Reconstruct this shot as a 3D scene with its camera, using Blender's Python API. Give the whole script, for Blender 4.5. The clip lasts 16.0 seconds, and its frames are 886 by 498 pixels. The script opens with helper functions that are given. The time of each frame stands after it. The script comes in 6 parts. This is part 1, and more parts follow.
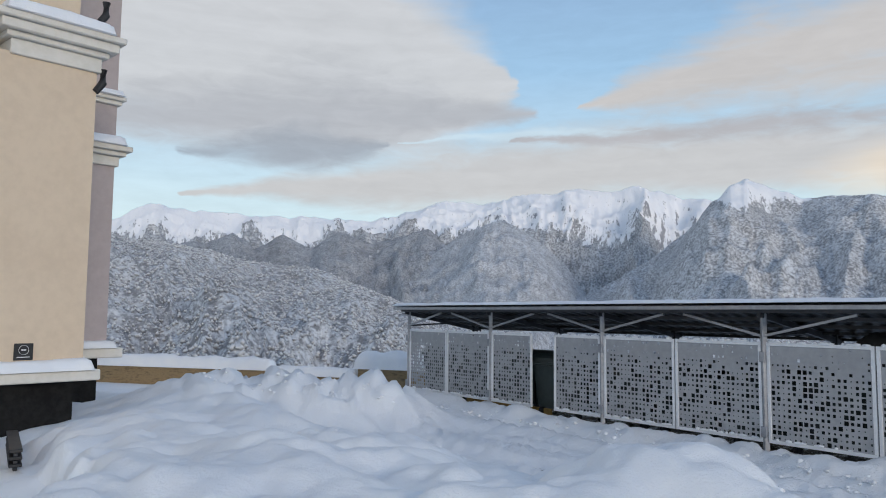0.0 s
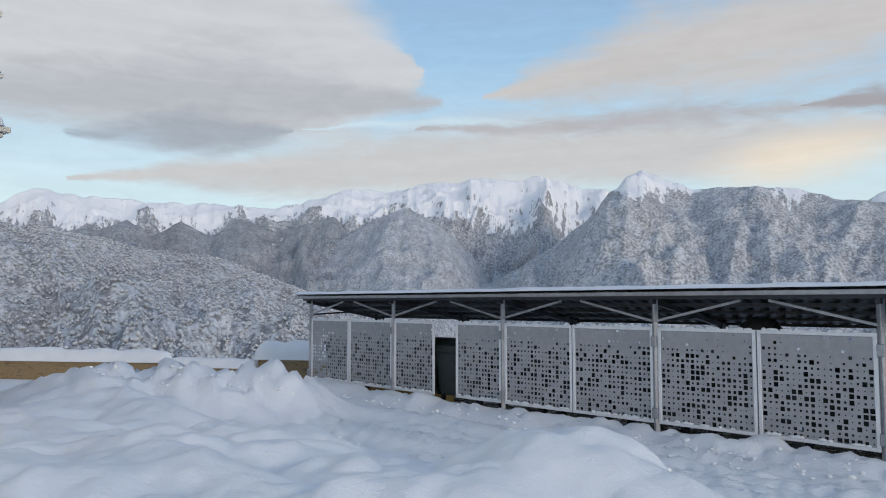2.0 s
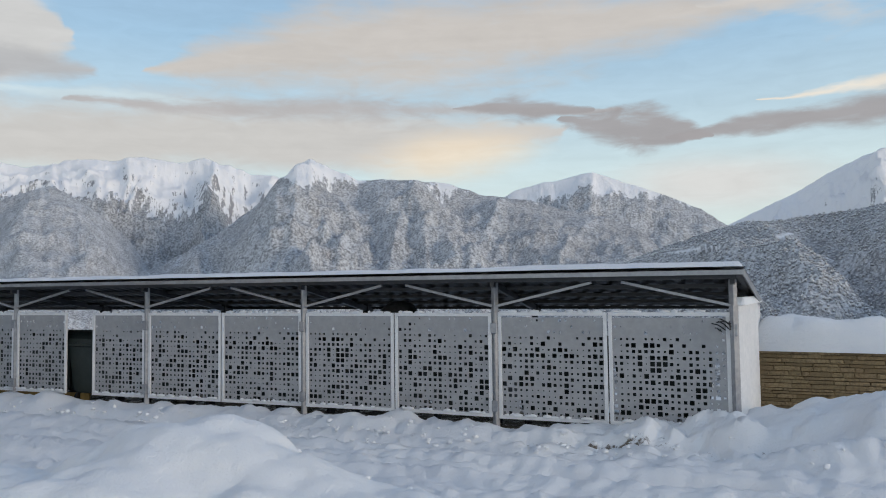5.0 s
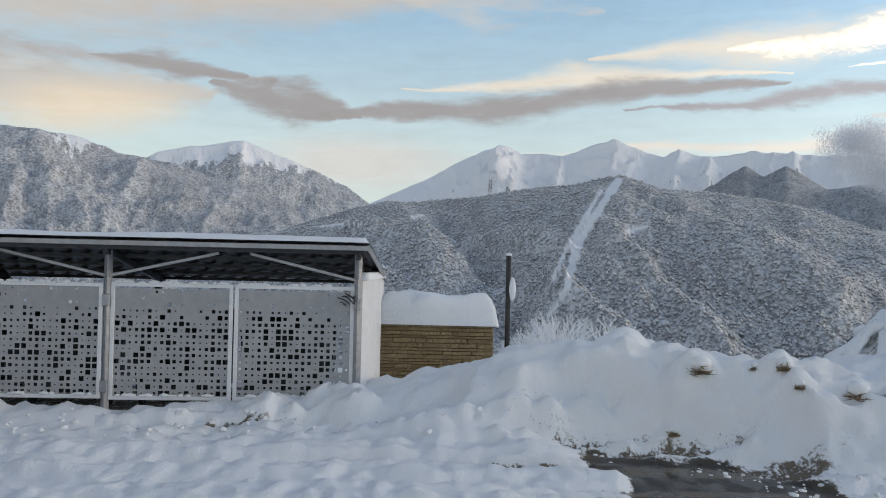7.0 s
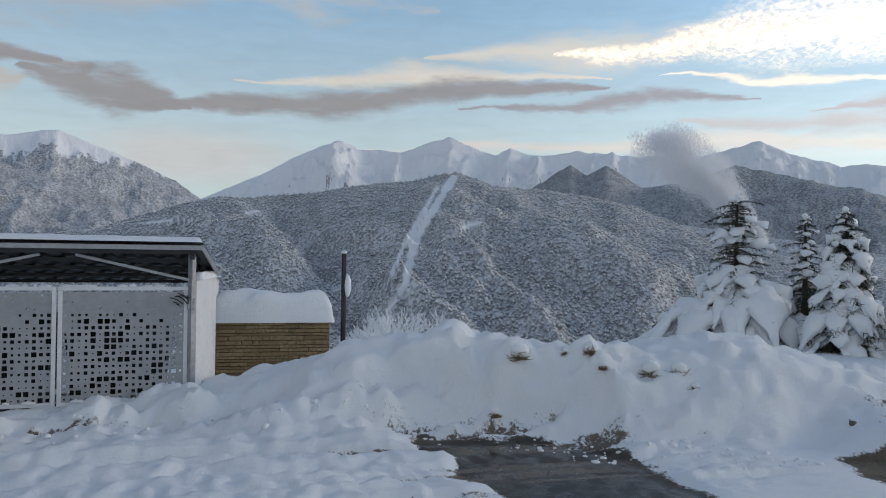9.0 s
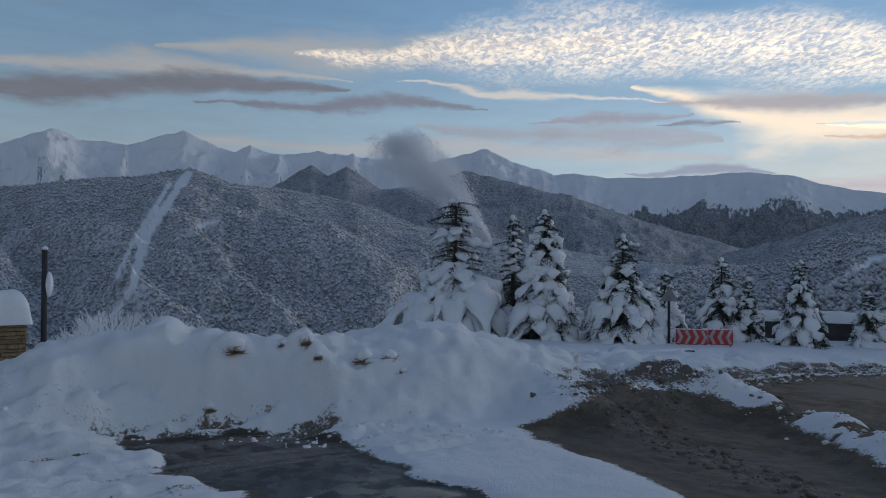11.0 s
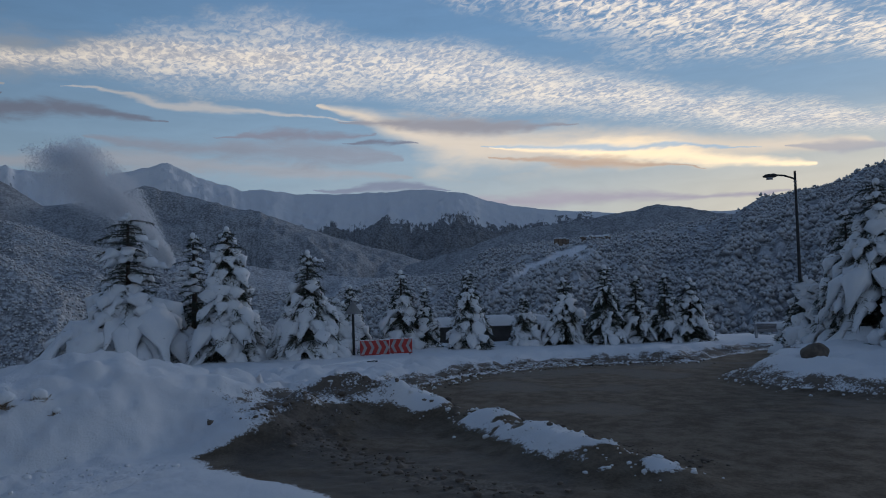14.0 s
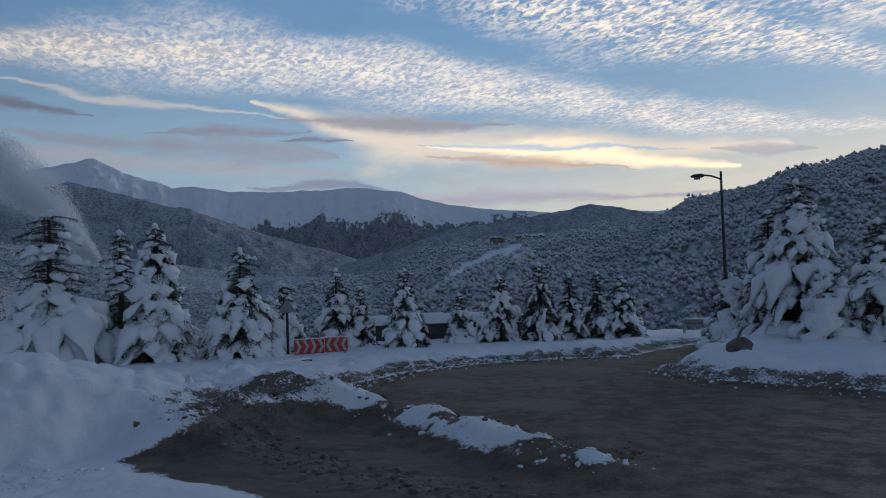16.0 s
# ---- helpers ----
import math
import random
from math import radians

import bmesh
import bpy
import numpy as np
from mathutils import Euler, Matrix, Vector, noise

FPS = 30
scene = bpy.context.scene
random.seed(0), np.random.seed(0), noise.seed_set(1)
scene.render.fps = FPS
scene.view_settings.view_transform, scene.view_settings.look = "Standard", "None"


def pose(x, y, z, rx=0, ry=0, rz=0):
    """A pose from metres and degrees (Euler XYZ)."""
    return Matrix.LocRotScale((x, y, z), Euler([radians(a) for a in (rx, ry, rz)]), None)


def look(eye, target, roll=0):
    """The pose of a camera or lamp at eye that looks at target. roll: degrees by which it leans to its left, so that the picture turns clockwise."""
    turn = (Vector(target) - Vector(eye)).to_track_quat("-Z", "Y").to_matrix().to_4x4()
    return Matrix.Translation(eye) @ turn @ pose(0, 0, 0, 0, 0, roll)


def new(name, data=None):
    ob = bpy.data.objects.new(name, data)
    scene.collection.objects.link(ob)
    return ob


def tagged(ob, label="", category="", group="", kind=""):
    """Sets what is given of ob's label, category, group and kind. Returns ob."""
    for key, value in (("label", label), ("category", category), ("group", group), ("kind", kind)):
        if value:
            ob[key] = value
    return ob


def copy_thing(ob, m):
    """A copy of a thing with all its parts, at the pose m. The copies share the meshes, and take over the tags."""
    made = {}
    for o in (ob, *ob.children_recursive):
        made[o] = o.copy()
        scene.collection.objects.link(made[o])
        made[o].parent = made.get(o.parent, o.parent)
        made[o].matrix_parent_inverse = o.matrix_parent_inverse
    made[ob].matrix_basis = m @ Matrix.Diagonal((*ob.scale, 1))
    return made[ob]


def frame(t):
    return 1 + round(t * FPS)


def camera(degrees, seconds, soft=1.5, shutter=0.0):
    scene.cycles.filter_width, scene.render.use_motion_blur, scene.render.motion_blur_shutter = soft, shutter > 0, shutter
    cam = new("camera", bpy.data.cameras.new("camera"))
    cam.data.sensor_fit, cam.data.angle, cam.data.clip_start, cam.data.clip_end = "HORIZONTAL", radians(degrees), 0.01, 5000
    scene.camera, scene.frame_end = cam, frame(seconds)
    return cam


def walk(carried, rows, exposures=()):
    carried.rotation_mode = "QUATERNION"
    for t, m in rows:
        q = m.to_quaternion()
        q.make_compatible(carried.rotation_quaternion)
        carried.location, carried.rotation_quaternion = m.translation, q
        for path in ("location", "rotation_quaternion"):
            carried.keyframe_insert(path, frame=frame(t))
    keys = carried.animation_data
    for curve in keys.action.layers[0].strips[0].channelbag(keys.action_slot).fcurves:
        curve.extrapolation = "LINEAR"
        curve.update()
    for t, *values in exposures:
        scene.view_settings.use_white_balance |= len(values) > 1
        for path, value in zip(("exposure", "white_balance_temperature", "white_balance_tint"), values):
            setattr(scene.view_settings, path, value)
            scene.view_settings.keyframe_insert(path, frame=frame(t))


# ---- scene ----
cam = camera(60.5, 16.0, soft=1.0)
PATH = [
    (0, (0.259, 0.581, 2.072), (0.231, 2.573, 2.245), 0.5),
    (0.5, (0.258, 0.594, 2.082), (0.261, 2.588, 2.238), 0.6),
    (1, (0.258, 0.592, 2.075), (0.305, 2.586, 2.225), 0.4),
    (1.5, (0.278, 0.566, 2.058), (0.398, 2.557, 2.209), -0.0),
    (2, (0.322, 0.658, 2.076), (0.542, 2.64, 2.219), 0.0),
    (2.5, (0.371, 0.695, 2.084), (0.682, 2.666, 2.225), 0.3),
    (3, (0.423, 0.696, 2.07), (0.811, 2.652, 2.222), 0.2),
    (5.5, (0.678, 0.558, 2.068), (1.914, 2.129, 2.15), -0.4),
    (6, (0.826, 0.636, 2.01), (2.256, 2.032, 2.074), 0.3),
    (6.5, (0.987, 0.674, 2.065), (2.566, 1.901, 2.106), 1.1),
    (7, (0.966, 0.663, 2.082), (2.647, 1.746, 2.114), 1.3),
    (7.5, (0.901, 0.625, 2.107), (2.639, 1.613, 2.134), 1.6),
    (8, (0.863, 0.593, 2.113), (2.642, 1.507, 2.137), 1.6),
    (10.5, (0.219, 0.071, 2.053), (2.205, 0.304, 2.086), -0.2),
    (11, (0.321, 0.024, 2.035), (2.321, 0.07, 2.069), 0.3),
    (11.5, (0.364, -0.012, 2.037), (2.359, -0.155, 2.078), 0.4),
    (12, (0.405, -0.052, 2.043), (2.38, -0.366, 2.089), 0.1),
    (12.5, (0.428, -0.099, 2.037), (2.377, -0.545, 2.087), -0.1),
    (13, (0.431, -0.116, 2.038), (2.351, -0.673, 2.096), -0.3),
    (13.5, (0.436, -0.143, 2.043), (2.325, -0.796, 2.11), -0.7),
    (14, (0.384, -0.18, 2.053), (2.241, -0.92, 2.118), -1.9),
    (14.5, (0.45, -0.196, 2.033), (2.276, -1.009, 2.1), -2.0),
    (15, (0.437, -0.21, 2.028), (2.238, -1.075, 2.11), -2.1),
    (15.5, (0.406, -0.2, 2.031), (2.196, -1.09, 2.106), -2.0),
    (16, (0.43, -0.206, 2.018), (2.219, -1.099, 2.074), -2.0),
]
EXPOSURES = [(0.0, 0.26, 6900, 10), (3.0, 0.25, 7050, 10), (7.0, 0.19, 7550, 10), (8.2, 0.06, 7300, 10), (10.3, -0.52, 6550, 10), (11.0, -0.92, 6150, 10), (11.5, -1.13, 5950, 10), (12.5, -1.30, 5800, 10), (14.0, -1.36, 5750, 10), (14.5, -1.31, 5750, 10), (15.0, -1.57, 5750, 10), (15.5, -1.42, 5750, 10), (16.0, -1.24, 5750, 10)]
walk(cam, [(t, look(eye, target, roll)) for t, eye, target, roll in PATH], EXPOSURES)

# ---------------------------------------------------------------- small tools
def smooth(e0, e1, x):
    t = np.clip((x - e0) / (e1 - e0), 0.0, 1.0)
    return t * t * (3 - 2 * t)


def lattice(ix, iy, seed):
    h = (ix.astype(np.int64) * 374761393 + iy.astype(np.int64) * 668265263 + seed * 982451653) & 0x7FFFFFFF
    h = ((h ^ (h >> 13)) * 1274126177) & 0x7FFFFFFF
    return ((h ^ (h >> 16)) & 0xFFFF) / 65535.0


def vnoise(x, y, seed=0):
    """Value noise from 0 to 1 on arrays."""
    ix, iy = np.floor(x), np.floor(y)
    fx, fy = x - ix, y - iy
    fx, fy = fx * fx * (3 - 2 * fx), fy * fy * (3 - 2 * fy)
    a, b = lattice(ix, iy, seed), lattice(ix + 1, iy, seed)
    c, d = lattice(ix, iy + 1, seed), lattice(ix + 1, iy + 1, seed)
    return (a + (b - a) * fx) * (1 - fy) + (c + (d - c) * fx) * fy


def fbm(x, y, octaves=4, seed=0, gain=0.5):
    total, amp, norm = 0.0, 1.0, 0.0
    for i in range(octaves):
        total = total + amp * vnoise(x * 2 ** i + 17.3 * i, y * 2 ** i - 9.1 * i, seed + i)
        norm += amp
        amp *= gain
    return total / norm


def ridged(x, y, octaves=5, seed=0, gain=0.55):
    total, amp, norm = 0.0, 1.0, 0.0
    for i in range(octaves):
        n = 1 - np.abs(2 * vnoise(x * 2 ** i + 31.7 * i, y * 2 ** i + 5.3 * i, seed + i) - 1)
        total = total + amp * n * n
        norm += amp
        amp *= gain
    return total / norm


def line_dist(x, y, points):
    """Distance to a polyline, and how far along it (0 to 1) the nearest place lies."""
    best, where = np.full(np.shape(x), 1e9), np.zeros(np.shape(x))
    n = len(points) - 1
    for i in range(n):
        (ax, ay), (bx, by) = points[i][:2], points[i + 1][:2]
        dx, dy = bx - ax, by - ay
        t = np.clip(((x - ax) * dx + (y - ay) * dy) / (dx * dx + dy * dy), 0, 1)
        d = np.hypot(x - ax - t * dx, y - ay - t * dy)
        where = np.where(d < best, (i + t) / n, where)
        best = np.minimum(best, d)
    return best, where


def inside(x, y, poly):
    """Signed distance to a closed outline, negative inside."""
    d, _ = line_dist(x, y, list(poly) + [poly[0]])
    hit = np.zeros(np.shape(x), bool)
    n = len(poly)
    for i in range(n):
        (ax, ay), (bx, by) = poly[i], poly[(i + 1) % n]
        if ay == by:
            continue
        cross = ((ay > y) != (by > y)) & (x < (bx - ax) * (y - ay) / (by - ay) + ax)
        hit ^= cross
    return np.where(hit, -d, d)


def grid_mesh(name, X, Y, Z, smooth_faces=True, wrap=False):
    rows, cols = X.shape
    me = bpy.data.meshes.new(name)
    co = np.stack([X.ravel(), Y.ravel(), Z.ravel()], 1)
    a = np.arange(rows * cols).reshape(rows, cols)
    if wrap:
        a = np.concatenate([a, a[:, :1]], 1)
    f = np.stack([a[:-1, :-1].ravel(), a[:-1, 1:].ravel(), a[1:, 1:].ravel(), a[1:, :-1].ravel()], 1)
    me.vertices.add(len(co))
    me.vertices.foreach_set("co", co.ravel())
    me.loops.add(f.size)
    me.loops.foreach_set("vertex_index", f.ravel())
    me.polygons.add(len(f))
    me.polygons.foreach_set("loop_start", np.arange(0, f.size, 4))
    me.update(calc_edges=True)
    me.polygons.foreach_set("use_smooth", np.full(len(f), smooth_faces))
    return me


def soup_mesh(name, verts, faces, smooth_faces=False):
    """A mesh from arrays: verts (n, 3), faces (m, 3)."""
    me = bpy.data.meshes.new(name)
    me.vertices.add(len(verts))
    me.vertices.foreach_set("co", np.asarray(verts, float).ravel())
    f = np.asarray(faces, np.int64)
    me.loops.add(f.size)
    me.loops.foreach_set("vertex_index", f.ravel())
    me.polygons.add(len(f))
    me.polygons.foreach_set("loop_start", np.arange(0, f.size, 3))
    me.update(calc_edges=True)
    me.polygons.foreach_set("use_smooth", np.full(len(f), smooth_faces))
    return me


# ---------------------------------------------------------------- nodes
class Nodes:
    def __init__(self, tree):
        self.tree = tree
        tree.nodes.clear()

    def add(self, kind, **values):
        n = self.tree.nodes.new(kind)
        if "operation" in values:
            n.operation = values["operation"]
        if "use_clamp" in values:
            n.use_clamp = values["use_clamp"]
        if "data_type" in values:
            n.data_type = values["data_type"]
        if "interpolation_type" in values:
            n.interpolation_type = values["interpolation_type"]
        if "attribute_name" in values:
            n.attribute_name = values["attribute_name"]
        if "sky_type" in values:
            n.sky_type = values["sky_type"]
        return n

    def put(self, socket, value):
        if value is None:
            return
        if isinstance(value, bpy.types.NodeSocket):
            self.tree.links.new(value, socket)
        elif isinstance(value, (tuple, list)) and len(value) == 3 and socket.type == "RGBA":
            socket.default_value = (*value, 1)
        else:
            socket.default_value = value

    def math(self, op, a, b=None, c=None, clamp=False):
        n = self.add("ShaderNodeMath", operation=op, use_clamp=clamp)
        for s, v in zip(n.inputs, (a, b, c)):
            self.put(s, v)
        return n.outputs[0]

    def vec(self, op, a, b=None):
        n = self.add("ShaderNodeVectorMath", operation=op)
        self.put(n.inputs[0], a)
        self.put(n.inputs[1], b)
        return n.outputs["Value"] if op in ("DOT_PRODUCT", "LENGTH") else n.outputs[0]

    def combine(self, x, y, z=0.0):
        n = self.add("ShaderNodeCombineXYZ")
        for s, v in zip(n.inputs, (x, y, z)):
            self.put(s, v)
        return n.outputs[0]

    def split(self, v):
        n = self.add("ShaderNodeSeparateXYZ")
        self.put(n.inputs[0], v)
        return n.outputs

    def noise(self, vector, scale, detail=4, rough=0.55, distort=0.0):
        n = self.add("ShaderNodeTexNoise")
        for k, v in (("Vector", vector), ("Scale", scale), ("Detail", detail), ("Roughness", rough), ("Distortion", distort)):
            self.put(n.inputs[k], v)
        return n.outputs[0]

    def mix(self, f, a, b):
        n = self.add("ShaderNodeMix", data_type="RGBA")
        self.put(n.inputs[0], f)
        self.put(n.inputs[6], a)
        self.put(n.inputs[7], b)
        return n.outputs[2]

    def step(self, x, lo, hi, smoothly=True):
        n = self.add("ShaderNodeMapRange", interpolation_type="SMOOTHSTEP" if smoothly else "LINEAR")
        for s, v in zip(n.inputs, (x, lo, hi, 0.0, 1.0)):
            self.put(s, v)
        return n.outputs[0]

    def ramp(self, x, stops):
        n = self.add("ShaderNodeValToRGB")
        el = n.color_ramp.elements
        while len(el) < len(stops):
            el.new(0.5)
        for e, (p, c) in zip(el, stops):
            e.position, e.color = p, (*c, 1)
        self.put(n.inputs[0], x)
        return n.outputs[0]

    def bump(self, height, strength, distance):
        n = self.add("ShaderNodeBump")
        n.inputs["Strength"].default_value, n.inputs["Distance"].default_value = strength, distance
        self.put(n.inputs["Height"], height)
        return n.outputs[0]


def surface(name, build, gloss=0.5):
    """A material: build(n) returns colour, roughness, metal, normal."""
    m = bpy.data.materials.new(name)
    m.use_nodes = True
    n = Nodes(m.node_tree)
    shader, out = n.add("ShaderNodeBsdfPrincipled"), n.add("ShaderNodeOutputMaterial")
    n.tree.links.new(shader.outputs[0], out.inputs[0])
    colour, rough, metal, normal = build(n)
    shader.inputs["Specular IOR Level"].default_value = gloss
    for k, v in (("Base Color", colour), ("Roughness", rough), ("Metallic", metal), ("Normal", normal)):
        n.put(shader.inputs[k], v)
    return m


def place(n):
    return n.add("ShaderNodeNewGeometry").outputs["Position"]


def local(n):
    return n.add("ShaderNodeTexCoord").outputs["Object"]


def attr(n, name):
    return n.add("ShaderNodeAttribute", attribute_name=name).outputs["Fac"]


# ---------------------------------------------------------------- light: dawn sky behind high cloud
SUN_AZ, SUN_EL = 152.0, 11.0
world = bpy.data.worlds.new("dawn_sky")
scene.world = world
world.use_nodes = True
w = Nodes(world.node_tree)
sky = w.add("ShaderNodeTexSky", sky_type="NISHITA")
sky.sun_disc = False
sky.sun_elevation, sky.sun_rotation = radians(SUN_EL), radians(SUN_AZ)
sky.altitude, sky.air_density, sky.dust_density, sky.ozone_density = 1000, 1.0, 0.6, 1.5
ray = w.add("ShaderNodeTexCoord").outputs["Generated"]
dx, dy, dz = w.split(ray)
az = w.math("MULTIPLY", w.math("ARCTAN2", dx, dy), 180 / math.pi)
el = w.math("MULTIPLY", w.math("ARCSINE", dz), 180 / math.pi)
up = w.math("MAXIMUM", w.math("ADD", dz, 0.06), 0.03)
flat = w.combine(w.math("DIVIDE", dx, up), w.math("DIVIDE", dy, up))
band = w.combine(w.math("MULTIPLY", az, 0.05), w.math("MULTIPLY", el, 0.16))
soft_noise = w.noise(band, 2.2, 5, 0.55, 0.4)
fine_noise = w.noise(band, 7.0, 6, 0.6, 0.6)
streak = w.noise(w.combine(w.math("MULTIPLY", az, 0.03), w.math("MULTIPLY", el, 0.35)), 2.6, 5, 0.55, 0.5)
wob = w.math("MULTIPLY", w.math("SUBTRACT", soft_noise, 0.5), 1.5)
wob2 = w.math("MULTIPLY", w.math("SUBTRACT", fine_noise, 0.5), 1.1)
wobble = w.math("ADD", wob, wob2)


def cloud(a0, e0, ra, re, tilt=0.0, edge=0.5, ragged=0.6):
    """A soft cloud mass round azimuth a0 and elevation e0 (degrees); tilt lifts it, degrees per degree of azimuth."""
    da = w.math("SUBTRACT", az, a0)
    de = w.math("SUBTRACT", w.math("SUBTRACT", el, e0), w.math("MULTIPLY", da, tilt))
    r = w.math("SQRT", w.math("ADD", w.math("POWER", w.math("DIVIDE", da, ra), 2.0), w.math("POWER", w.math("DIVIDE", de, re), 2.0)))
    r = w.math("ADD", r, w.math("MULTIPLY", wobble, ragged))
    return w.step(r, 1.0 + edge * 0.5, 1.0 - edge)


def over(colour, mask, top, amount=1.0):
    return w.mix(w.math("MULTIPLY", mask, amount), colour, top)


sway = w.noise(band, 0.9, 4, 0.55)
sway2 = w.noise(w.vec("ADD", band, (13.0, 7.0, 3.0)), 1.6, 5, 0.6)
here = w.combine(w.math("ADD", az, w.math("MULTIPLY", w.math("SUBTRACT", sway, 0.5), 14.0)), w.math("ADD", el, w.math("MULTIPLY", w.math("SUBTRACT", sway2, 0.5), 2.6)))


def stroke(points, edge=0.7, ragged=0.35):
    """A drawn-out cloud along points of (azimuth, elevation, half width), in degrees."""
    best, edge = None, min(0.97, edge + 0.25)
    (fa_, fe_, fw_), (la_, le_, lw_) = points[0], points[-1]
    points = [(fa_ - 2.5 * fw_, fe_, 0.15 * fw_), *points[1:-1], (la_ + 2.5 * lw_, le_, 0.15 * lw_)] if len(points) > 2 else [(fa_ - 2 * fw_, fe_, 0.15 * fw_), ((fa_ + la_) / 2, (fe_ + le_) / 2, (fw_ + lw_) * 0.62), (la_ + 2 * lw_, le_, 0.15 * lw_)]
    for (a0, e0, w0), (a1, e1, w1) in zip(points, points[1:]):
        ba, bb = (a1 - a0, e1 - e0, 0.0), (a1 - a0) ** 2 + (e1 - e0) ** 2
        pa = w.vec("SUBTRACT", here, (a0, e0, 0.0))
        along_ = w.math("MINIMUM", w.math("MAXIMUM", w.math("MULTIPLY", w.vec("DOT_PRODUCT", pa, ba), 1.0 / bb), 0.0), 1.0)
        foot_ = w.add("ShaderNodeVectorMath", operation="SCALE")
        foot_.inputs[0].default_value = ba
        w.put(foot_.inputs["Scale"], along_)
        gap = w.vec("LENGTH", w.vec("SUBTRACT", pa, foot_.outputs[0]))
        r = w.math("DIVIDE", gap, w.math("MULTIPLY_ADD", along_, w1 - w0, w0))
        best = r if best is None else w.math("MINIMUM", best, r)
    best = w.math("ADD", best, w.math("MULTIPLY", wobble, ragged * 2.4))
    return w.step(best, 1.0 + edge * 0.5, 1.0 - edge)


toward = w.math("MAXIMUM", w.vec("DOT_PRODUCT", ray, (math.sin(radians(SUN_AZ)), math.cos(radians(SUN_AZ)), 0.05)), 0.0)
glow = w.math("POWER", toward, 5.0)
clear = w.ramp(w.math("MULTIPLY", el, 1 / 60.0), [(0.0, (0.66, 0.77, 0.82)), (0.14, (0.58, 0.76, 0.88)), (0.30, (0.34, 0.57, 0.84)), (0.45, (0.25, 0.41, 0.67)), (0.7, (0.21, 0.31, 0.49)), (1.0, (0.20, 0.29, 0.46))])
nish = w.vec("MULTIPLY", sky.outputs[0], (0.12, 0.12, 0.12))
air = w.mix(0.85, nish, clear)
warm = w.math("MULTIPLY", glow, w.step(el, 12.0, 4.0))
air = over(air, warm, (2.0, 1.5, 0.85), 0.55)
grey, pale, cream, dark = (0.42, 0.46, 0.53), (0.56, 0.59, 0.64), (0.76, 0.70, 0.62), (0.31, 0.37, 0.46)
slate = (0.33, 0.34, 0.39)
# unseen bright cloud deck in the west, added as fill light for the slopes
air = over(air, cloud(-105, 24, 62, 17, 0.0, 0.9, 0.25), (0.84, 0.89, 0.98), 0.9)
# clouds, from the north round to the south-east
s = over(air, stroke([(-50, 22, 9), (-30, 22, 9), (-12, 19.5, 9.0), (-3, 17.4, 6.2), (-2.9, 17.4, 3.0)], 0.2, 0.10), pale, 0.92)
s = over(s, stroke([(-23, 13.5, 3.0), (-10, 14.8, 3.8), (-1, 15.2, 2.6)], 0.95, 0.25), grey, 0.95)
s = over(s, stroke([(-18, 11.4, 1.6), (-8, 12.6, 1.6)], 0.95, 0.3), dark, 0.75)
s = over(s, stroke([(-18, 8.4, 1.2), (0, 10.2, 2.4), (12, 11.0, 3.4), (36, 11.2, 2.4)], 0.5, 0.22), (0.53, 0.55, 0.59), 0.93)
s = over(s, stroke([(-3, 12.8, 0.3), (6, 13.5, 0.45), (13, 13.6, 0.2)], 0.8, 0.3), (0.54, 0.70, 0.84), 0.85)
s = over(s, stroke([(12, 15.6, 1.2), (22, 17.8, 3.6), (34, 18.8, 4.4), (50, 19.6, 2.8)], 0.6, 0.3), (0.54, 0.53, 0.54), 0.9)
s = over(s, cloud(32, 10.0, 6, 1.9, 0.1, 0.8, 0.45), cream, 0.85)
s = over(s, stroke([(6, 13.0, 0.8), (24, 13.2, 1.2), (42, 12.7, 0.9)], 0.7, 0.45), (0.42, 0.43, 0.48), 0.85)
s = over(s, stroke([(33, 13.2, 0.8), (41, 12.9, 0.9)], 0.5, 0.5), slate, 0.9)
s = over(s, stroke([(43, 12.2, 1.0), (46.5, 11.3, 1.6), (51, 10.6, 0.7)], 0.4, 0.55), slate, 0.95)
s = over(s, stroke([(52, 19.6, 1.0), (66, 18.5, 1.4)], 0.9, 0.9), pale, 0.6)
s = over(s, cloud(51, 7.2, 8, 2.0, 0.0, 0.8, 0.3), (0.62, 0.66, 0.72), 0.9)
s = over(s, stroke([(56, 12.6, 0.5), (67, 13.6, 0.9), (81, 13.4, 0.5)], 0.7, 0.3), (0.80, 0.76, 0.71), 0.8)
s = over(s, stroke([(51, 10.6, 0.5), (59, 11.5, 1.0), (71.5, 12.6, 0.95), (81, 12.6, 0.5)], 0.55, 0.4), slate, 0.95)
s = over(s, stroke([(72, 10.9, 0.5), (85, 11.7, 0.65), (93, 11.4, 0.4)], 0.6, 0.55), (0.35, 0.36, 0.43), 0.9)
s = over(s, stroke([(60, 7.9, 0.5), (90, 8.6, 0.9), (108, 7.4, 0.6)], 0.9, 0.5), (0.78, 0.72, 0.70), 0.65)
s = over(s, stroke([(88, 9.9, 0.9), (100, 9.4, 1.1), (106, 8.6, 0.7)], 0.8, 0.5), (0.56, 0.55, 0.60), 0.75)
s = over(s, stroke([(70, 14.8, 0.6), (80, 15.4, 1.6), (95, 16.2, 2.0)], 0.8, 0.4), (0.80, 0.75, 0.69), 0.75)
